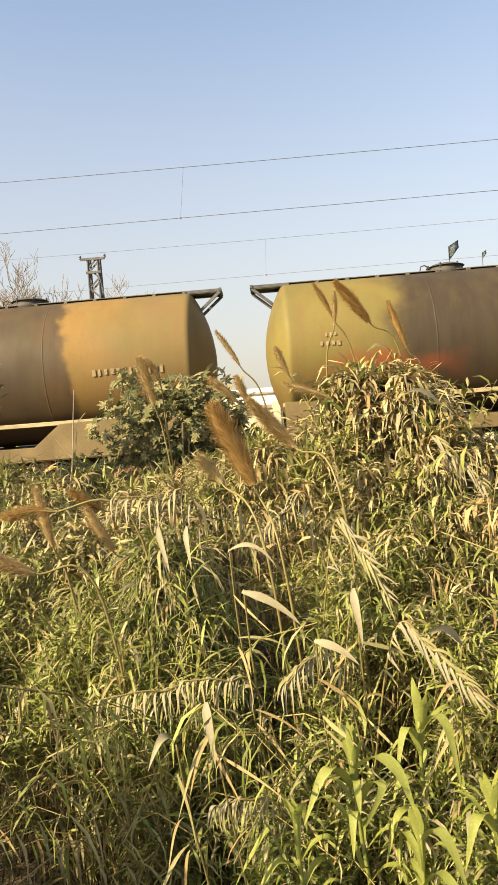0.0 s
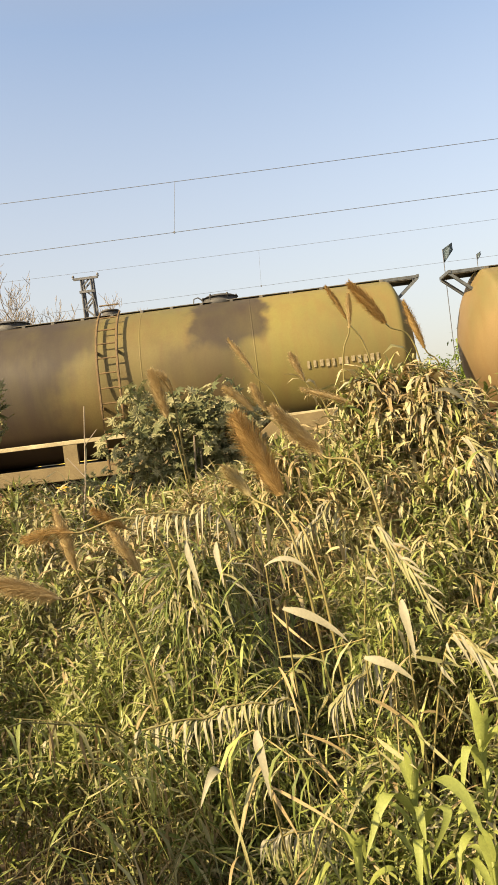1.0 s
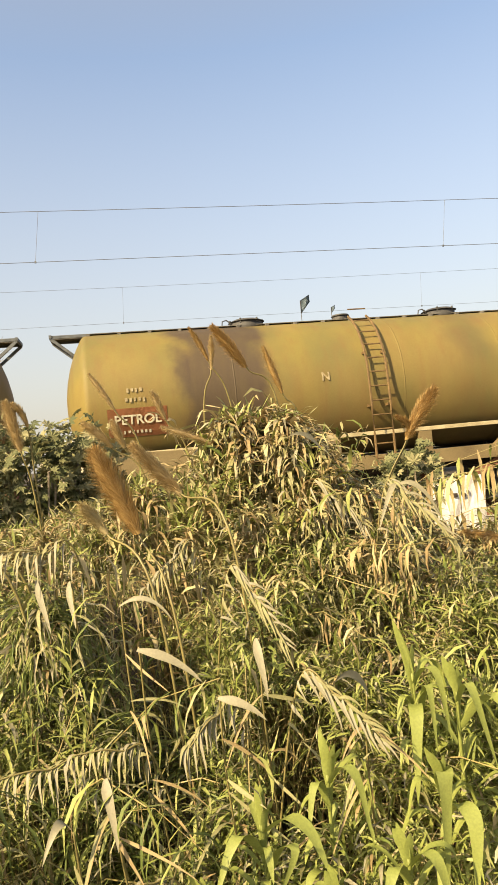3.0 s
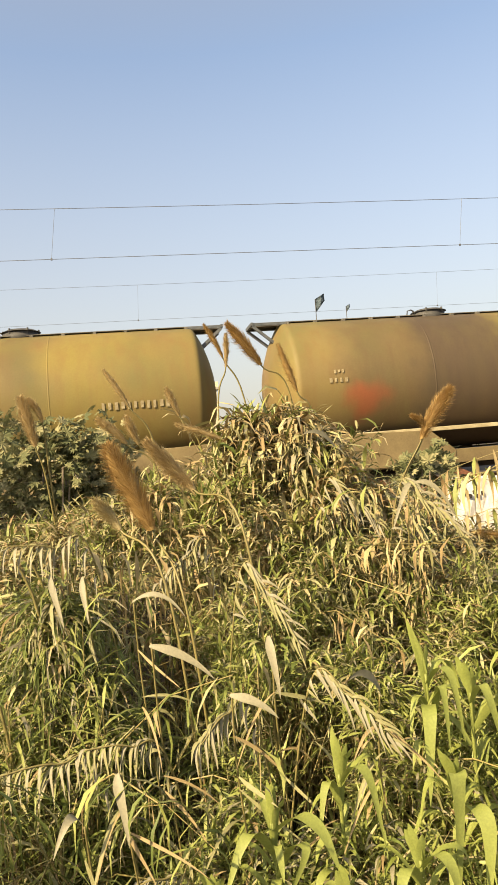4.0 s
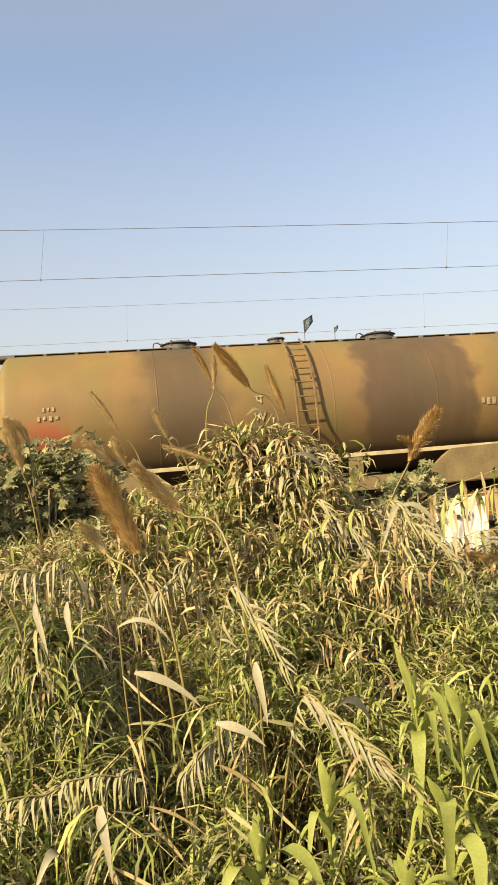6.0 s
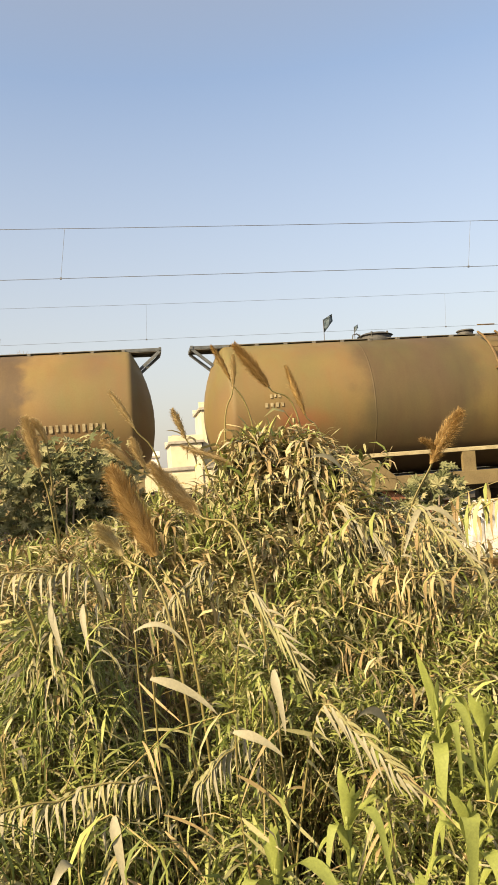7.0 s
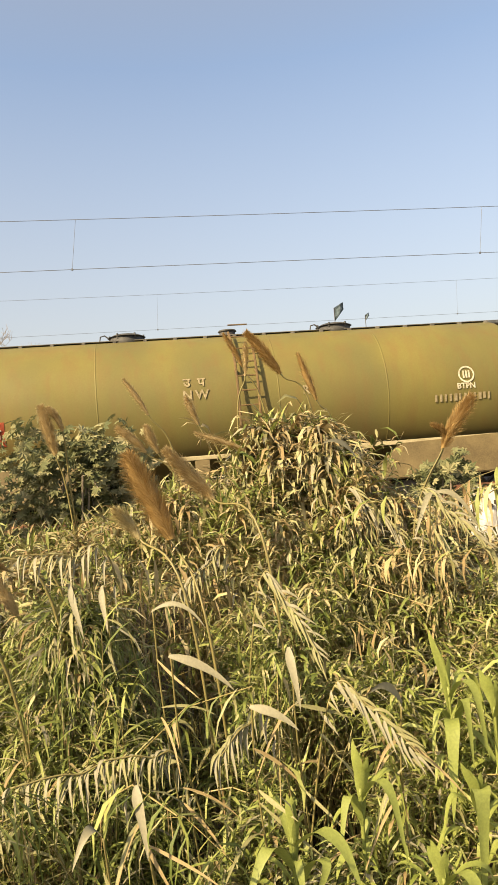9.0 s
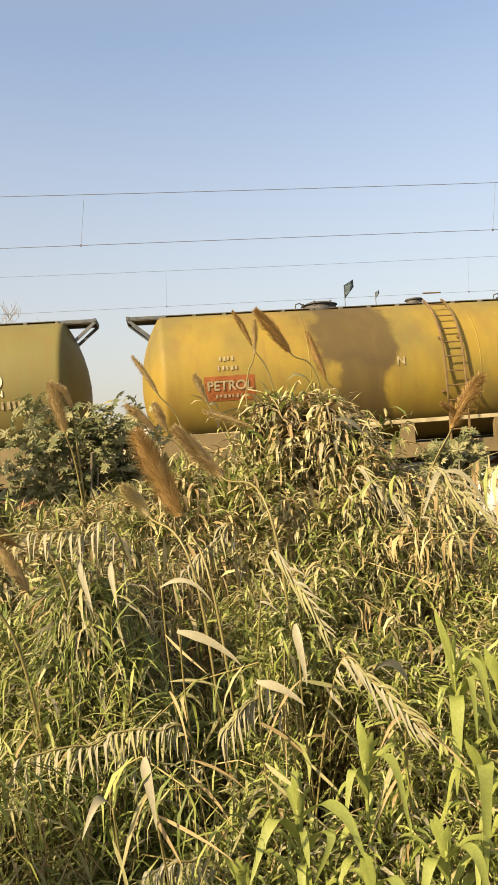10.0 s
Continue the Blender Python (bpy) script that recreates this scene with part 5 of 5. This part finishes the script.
def build_dead_reeds():
    """Broken canes that carry the broad pale dead leaves."""
    for k, (a, b, width, arch) in enumerate(BLADES):
        a, b = Vector(a), Vector(b)
        root = Vector((a.x + 0.05, a.y + 0.2, ground_z(a.y + 0.2) - 0.05))
        t = thing("dead_reed", "dead reed cane with a broad pale dry leaf", "reed", "dead reeds", pose(*root))
        pts = curve_points(root, root.lerp(a, 0.4) + Vector((0.03, 0.08, 0)), root.lerp(a, 0.8) + Vector((0, 0.05, 0)), a)
        part("cane", pipe(bmesh.new(), [p - root for p in pts], 0.0045, 0.003, 6), M_CANE, t, "", True)
        one_blade(a - root, b - root, width, arch, t, M_PALE)
        r = random.Random(k)
        for _ in range(4):
            s = a.lerp(root, r.uniform(0.05, 0.35))
            e = s + Vector((r.uniform(-0.22, 0.22), r.uniform(-0.16, 0.05), r.uniform(-0.22, -0.06)))
            one_blade(s - root, e - root, r.uniform(0.013, 0.022), r.uniform(0.01, 0.05), t, M_OLIVE if r.random() < 0.6 else M_DRY)


build_dead_reeds()

ARCHES = [
    ((-0.24, 2.28, 1.53), (-0.53, 2.2, 1.57), 0.14),
    ((-0.03, 2.33, 1.52), (-0.25, 2.28, 1.585), 0.11),
    ((0.55, 2.2, 1.74), (0.75, 2.1, 1.54), 0.13),
    ((0.4, 2.65, 2.04), (0.55, 2.55, 1.77), 0.14),
    ((-0.25, 2.7, 2.16), (-0.52, 2.6, 2.24), 0.16),
    ((1.26, 3.1, 2.27), (1.48, 3.0, 2.05), 0.17),
    ((0.27, 2.25, 1.66), (0.12, 2.15, 1.6), 0.13),
    ((0.02, 2.14, 1.19), (-0.15, 2.1, 1.21), 0.11),
    ((0.98, 3.4, 2.29), (1.17, 3.3, 2.1), 0.16),
    ((0.25, 3.0, 2.1), (0.04, 2.9, 1.98), 0.13),
]


def build_arch(start, end, length, seed):
    """A cane bent over by its weight, with two ranks of narrow leaves that hang like a comb."""
    r = random.Random(seed + 50)
    a, b = Vector(start), Vector(end)
    side = 1 if b.x > a.x else -1
    root = Vector((a.x - side * 0.25, a.y + 0.3, ground_z(a.y + 0.3) - 0.05))
    t = thing("arching_reed", "reed cane bent over with hanging narrow leaves", "reed", "bent reeds", pose(*root))
    rise = a + Vector((-side * 0.06, 0.06, -0.10))
    pts = curve_points(root, rise, a.lerp(b, 0.35) + Vector((0, 0, 0.02)), b, 14)
    part("cane", pipe(bmesh.new(), [p - root for p in pts], 0.004, 0.0025, 6), M_CANE, t, "", True)
    run = pts[13:]
    n = 26
    for k in range(n):
        u = k / (n - 1) * (len(run) - 1.01)
        p = run[int(u)].lerp(run[int(u) + 1], u - int(u))
        out = -1 if k % 2 else 1
        l = length * (0.75 + 0.35 * math.sin(math.pi * k / n)) * r.uniform(0.85, 1.1)
        e = p + Vector((side * l * r.uniform(0.05, 0.3), -0.3 * l if out < 0 else 0.1 * l, -l * r.uniform(0.65, 0.95))) if k % 2 else p + Vector((side * l * r.uniform(0.25, 0.55), -0.25 * l, -l * r.uniform(0.35, 0.7)))
        one_blade(p - root, e - root, r.uniform(0.012, 0.019), l * r.uniform(0.08, 0.22), t, (M_OLIVE, M_PALE, M_OLIVE, M_PALE)[(k * 7 + seed) % 4])


for k, row in enumerate(ARCHES):
    build_arch(*row, k)



def ribbon(points, width, parent, mat, side, fold=0.22):
    """A broad leaf along a smooth line through four points: full width to near its pointed end, a little folded and waved."""
    pts = curve_points(*points, 5)
    bm, rows, n = bmesh.new(), [], len(pts) - 1
    for i, c in enumerate(pts):
        s = i / n
        way = (pts[min(i + 1, n)] - pts[max(i - 1, 0)]).normalized()
        cross = (side - way * side.dot(way)).normalized()
        face = way.cross(cross)
        w = width / 2 * min(1, 0.5 + 2.2 * s) * max(min(1, (1 - s) * 2.4) ** 0.7, 0.03)
        lift = face * w * (fold + 0.12 * math.sin(s * 9 + width * 200))
        rows.append([bm.verts.new(c - cross * w + lift), bm.verts.new(c), bm.verts.new(c + cross * w + lift)])
    for r, q in zip(rows, rows[1:]):
        for k in range(2):
            bm.faces.new((r[k], r[k + 1], q[k + 1], q[k]))
    return part("leaf", bm, mat, parent, "", True)


def build_shoot(tip, neck, hanging, seed):
    """A fresh yellow-green reed: an upright spear of young leaves, and broad ones that rise, fold over and hang."""
    r = random.Random(seed)
    tip, neck = Vector(tip), Vector(neck)
    root = Vector((neck.x + r.uniform(0.0, 0.05), neck.y + 0.06, ground_z(neck.y) - 0.05))
    t = thing("fresh_reed", "fresh yellow-green giant reed with broad arching leaves", "reed", "fresh giant reeds", pose(*root))
    pts = curve_points(root, root.lerp(neck, 0.4) + Vector((0.02, 0, 0)), root.lerp(neck, 0.8), neck)
    part("stem", pipe(bmesh.new(), [p - root for p in pts], 0.009, 0.006, 7), M_BRIGHT, t, "", True)
    rise = (tip - neck).length
    for k in range(4):
        e = tip + Vector((r.uniform(-0.02, 0.02) + (k - 1.5) * 0.022, r.uniform(-0.02, 0.02), -0.16 * k * rise))
        p = [neck - Vector((0, 0, 0.04 * k)), neck.lerp(e, 0.35), neck.lerp(e, 0.7), e]
        ribbon([q - root for q in p], r.uniform(0.024, 0.034), t, M_BRIGHT, Vector((1, 0.3 * (k - 1.5), 0)))
    for k, (top, end, width) in enumerate(hanging):
        top, end = Vector(top), Vector(end)
        s = neck.lerp(root, 0.03 + 0.07 * k)
        p = [s, s.lerp(top, 0.55) + Vector((0, 0, 0.05)), top, end]
        ribbon([q - root for q in p], width, t, M_BRIGHT, Vector((1, -0.25 if k % 2 else 0.3, 0)), 0.12)
    for k in range(8):
        s = neck.lerp(root, 0.04 + k * 0.055)
        a = (k % 2) * math.pi + r.uniform(-0.9, 0.9) + seed
        l = r.uniform(0.10, 0.2)
        out = Vector((math.cos(a), math.sin(a), 0))
        p = [s, s + out * l * 0.45 + Vector((0, 0, l * 0.5)), s + out * l * 0.85 + Vector((0, 0, l * r.uniform(0.2, 0.6))), s + out * l * r.uniform(1.0, 1.25) - Vector((0, 0, l * r.uniform(0.0, 0.7)))]
        ribbon([q - root for q in p], r.uniform(0.018, 0.034), t, M_BRIGHT, Vector((-out.y, out.x, 0)))


for k, row in enumerate(SHOOTS):
    build_shoot(*row, k)


def lobed_leaf_arrays(g, base, size):
    """Palmate leaves with seven pointed lobes, as quads, each tipped towards the light."""
    n = len(base)
    lobes = 7
    ang = np.linspace(-2.2, 2.2, lobes)
    reach = np.array([0.55, 0.8, 0.95, 1.0, 0.95, 0.8, 0.55])
    pts = [(0.0, 0.0, 0.0)]
    for a, r in zip(ang, reach):
        pts += [(0.58 * r * math.cos(a - 0.34), 0.58 * r * math.sin(a - 0.34), 0.04), (r * math.cos(a), r * math.sin(a), -0.10), (0.58 * r * math.cos(a + 0.34), 0.58 * r * math.sin(a + 0.34), 0.04)]
    pts = np.array(pts)
    quads = np.array([(0, 1 + 3 * k, 2 + 3 * k, 3 + 3 * k) for k in range(lobes)])
    nz = g.normal(0, 0.55, (n, 3)) + np.array([-0.35, -0.5, 0.8])
    nz /= np.linalg.norm(nz, axis=1)[:, None]
    ax = np.cross(nz, g.normal(0, 1, (n, 3)))
    ax /= np.linalg.norm(ax, axis=1)[:, None]
    ay = np.cross(nz, ax)
    v = base[:, None] + size[:, None, None] * (pts[None, :, :1] * ax[:, None] + pts[None, :, 1:2] * ay[:, None] + pts[None, :, 2:] * nz[:, None])
    f = (quads[None] + (np.arange(n) * len(pts))[:, None, None]).reshape(-1, 4)
    return v, f


def build_bush(x, y, z0, z1, rx, ry, count, size, seed, label):
    """A weedy shrub: forked stems and many lobed leaves in an uneven crown."""
    g = np.random.default_rng(seed)
    rng = random.Random(seed)
    gz = ground_z(y) - 0.05
    t = thing("lobed_shrub", label, "shrub", "lobed-leaf shrubs", pose(x, y, gz))
    u = g.normal(0, 1, (count, 3))
    u /= np.linalg.norm(u, axis=1)[:, None]
    u *= (g.uniform(0.35, 1.0, count) ** 0.6)[:, None]
    lump = 1 + 0.25 * np.sin(u[:, 0] * 5 + seed) * np.cos(u[:, 2] * 4)
    mid, hz = (z0 + z1) / 2 - gz, (z1 - z0) / 2
    base = np.stack([u[:, 0] * rx * lump, u[:, 1] * ry, mid + u[:, 2] * hz * lump], -1)
    v, f = lobed_leaf_arrays(g, base, g.uniform(0.6, 1.15, count) * size)
    ob = mesh_object("crown", v.reshape(-1, 3), f, [M_LOBED], None, False)
    ob.parent = t
    for k in range(9 if count > 160 else 3):
        bm = bmesh.new()
        e = base[rng.randrange(count)]
        pipe(bm, [(0.03 * k - 0.12, 0, 0), (e[0] * 0.35, e[1] * 0.3, mid * 0.5), (e[0] * 0.8, e[1] * 0.8, mid), tuple(e)], 0.014, 0.004, 5)
        part("stem", bm, M_BARK, t)


build_bush(-0.72, 5.6, 2.05, 2.98, 0.58, 0.45, 950, 0.08, 1, "grey-green shrub with lobed leaves among the reeds")
build_bush(-0.35, 5.9, 2.0, 2.85, 0.42, 0.4, 540, 0.08, 2, "grey-green shrub with lobed leaves")
build_bush(2.35, 5.5, 1.85, 2.46, 0.32, 0.3, 340, 0.075, 3, "small grey-green shrub with lobed leaves before the white wall")
build_bush(-2.06, 4.5, 2.35, 3.36, 0.34, 0.3, 430, 0.085, 4, "tall dark shrub with lobed leaves")
build_bush(-1.3, 5.2, 1.9, 2.35, 0.3, 0.3, 130, 0.07, 5, "low grey-green shrub with lobed leaves")


def build_twig():
    """A thin bare forked twig."""
    root = Vector((-1.36, 4.25, ground_z(4.25) - 0.05))
    t = thing("bare_twig", "thin bare reddish twig rising from the reeds", "twig", at=pose(*root))
    top = Vector((-1.09, 4.2, 2.78)) - root
    part("stem", pipe(bmesh.new(), [(0, 0, 0), tuple(top * 0.5 + Vector((-0.06, 0, 0))), tuple(top * 0.8), tuple(top)], 0.008, 0.003, 6), M_BARK, t)
    for s, d in ((0.72, (0.12, 0, 0.12)), (0.82, (-0.1, 0, 0.13)), (0.9, (0.08, 0.02, 0.09))):
        p = top * s
        part("branch", pipe(bmesh.new(), [tuple(p), tuple(p + Vector(d) * 0.5), tuple(p + Vector(d))], 0.004, 0.002, 5), M_BARK, t)


build_twig()


# ---- what moves ----
def motions():
    """The train runs by from right to left; its wheels roll."""
    run = [(0.0, -0.325), (0.5, -4.5), (1.0, -8.9), (1.5, -13.22), (2.0, -17.6), (2.5, -21.93), (4.0, -35.2), (4.5, -39.55), (5.0, -44.05), (5.5, -48.35), (7.0, -61.45), (8.0, -70.18), (8.5, -74.72), (9.5, -83.6), (10.0, -87.97)]
    ts, xs = [a for a, _ in run], [b for _, b in run]
    spin = []
    for i in range(0, 151):
        t = i / 15
        spin.append((t, pose(0, 0, 0, 0, 0, 0) @ Matrix.Rotation(np.interp(t, ts, xs) / 0.455, 4, "Y")))
    for n, w in enumerate(TRAIN):
        home = -PITCH / 2 + PITCH * n
        walk(w, [(t, pose(home + x, TRACK_Y, RAIL_Z)) for t, x in run])
        for bog in [c for c in w.children if c.name.split(".")[0] == "bogie"]:
            for ws in [c for c in bog.children if c.name.split(".")[0] == "wheelset"]:
                walk(ws, [(t, Matrix.Translation(ws.location) @ m) for t, m in spin])


motions()
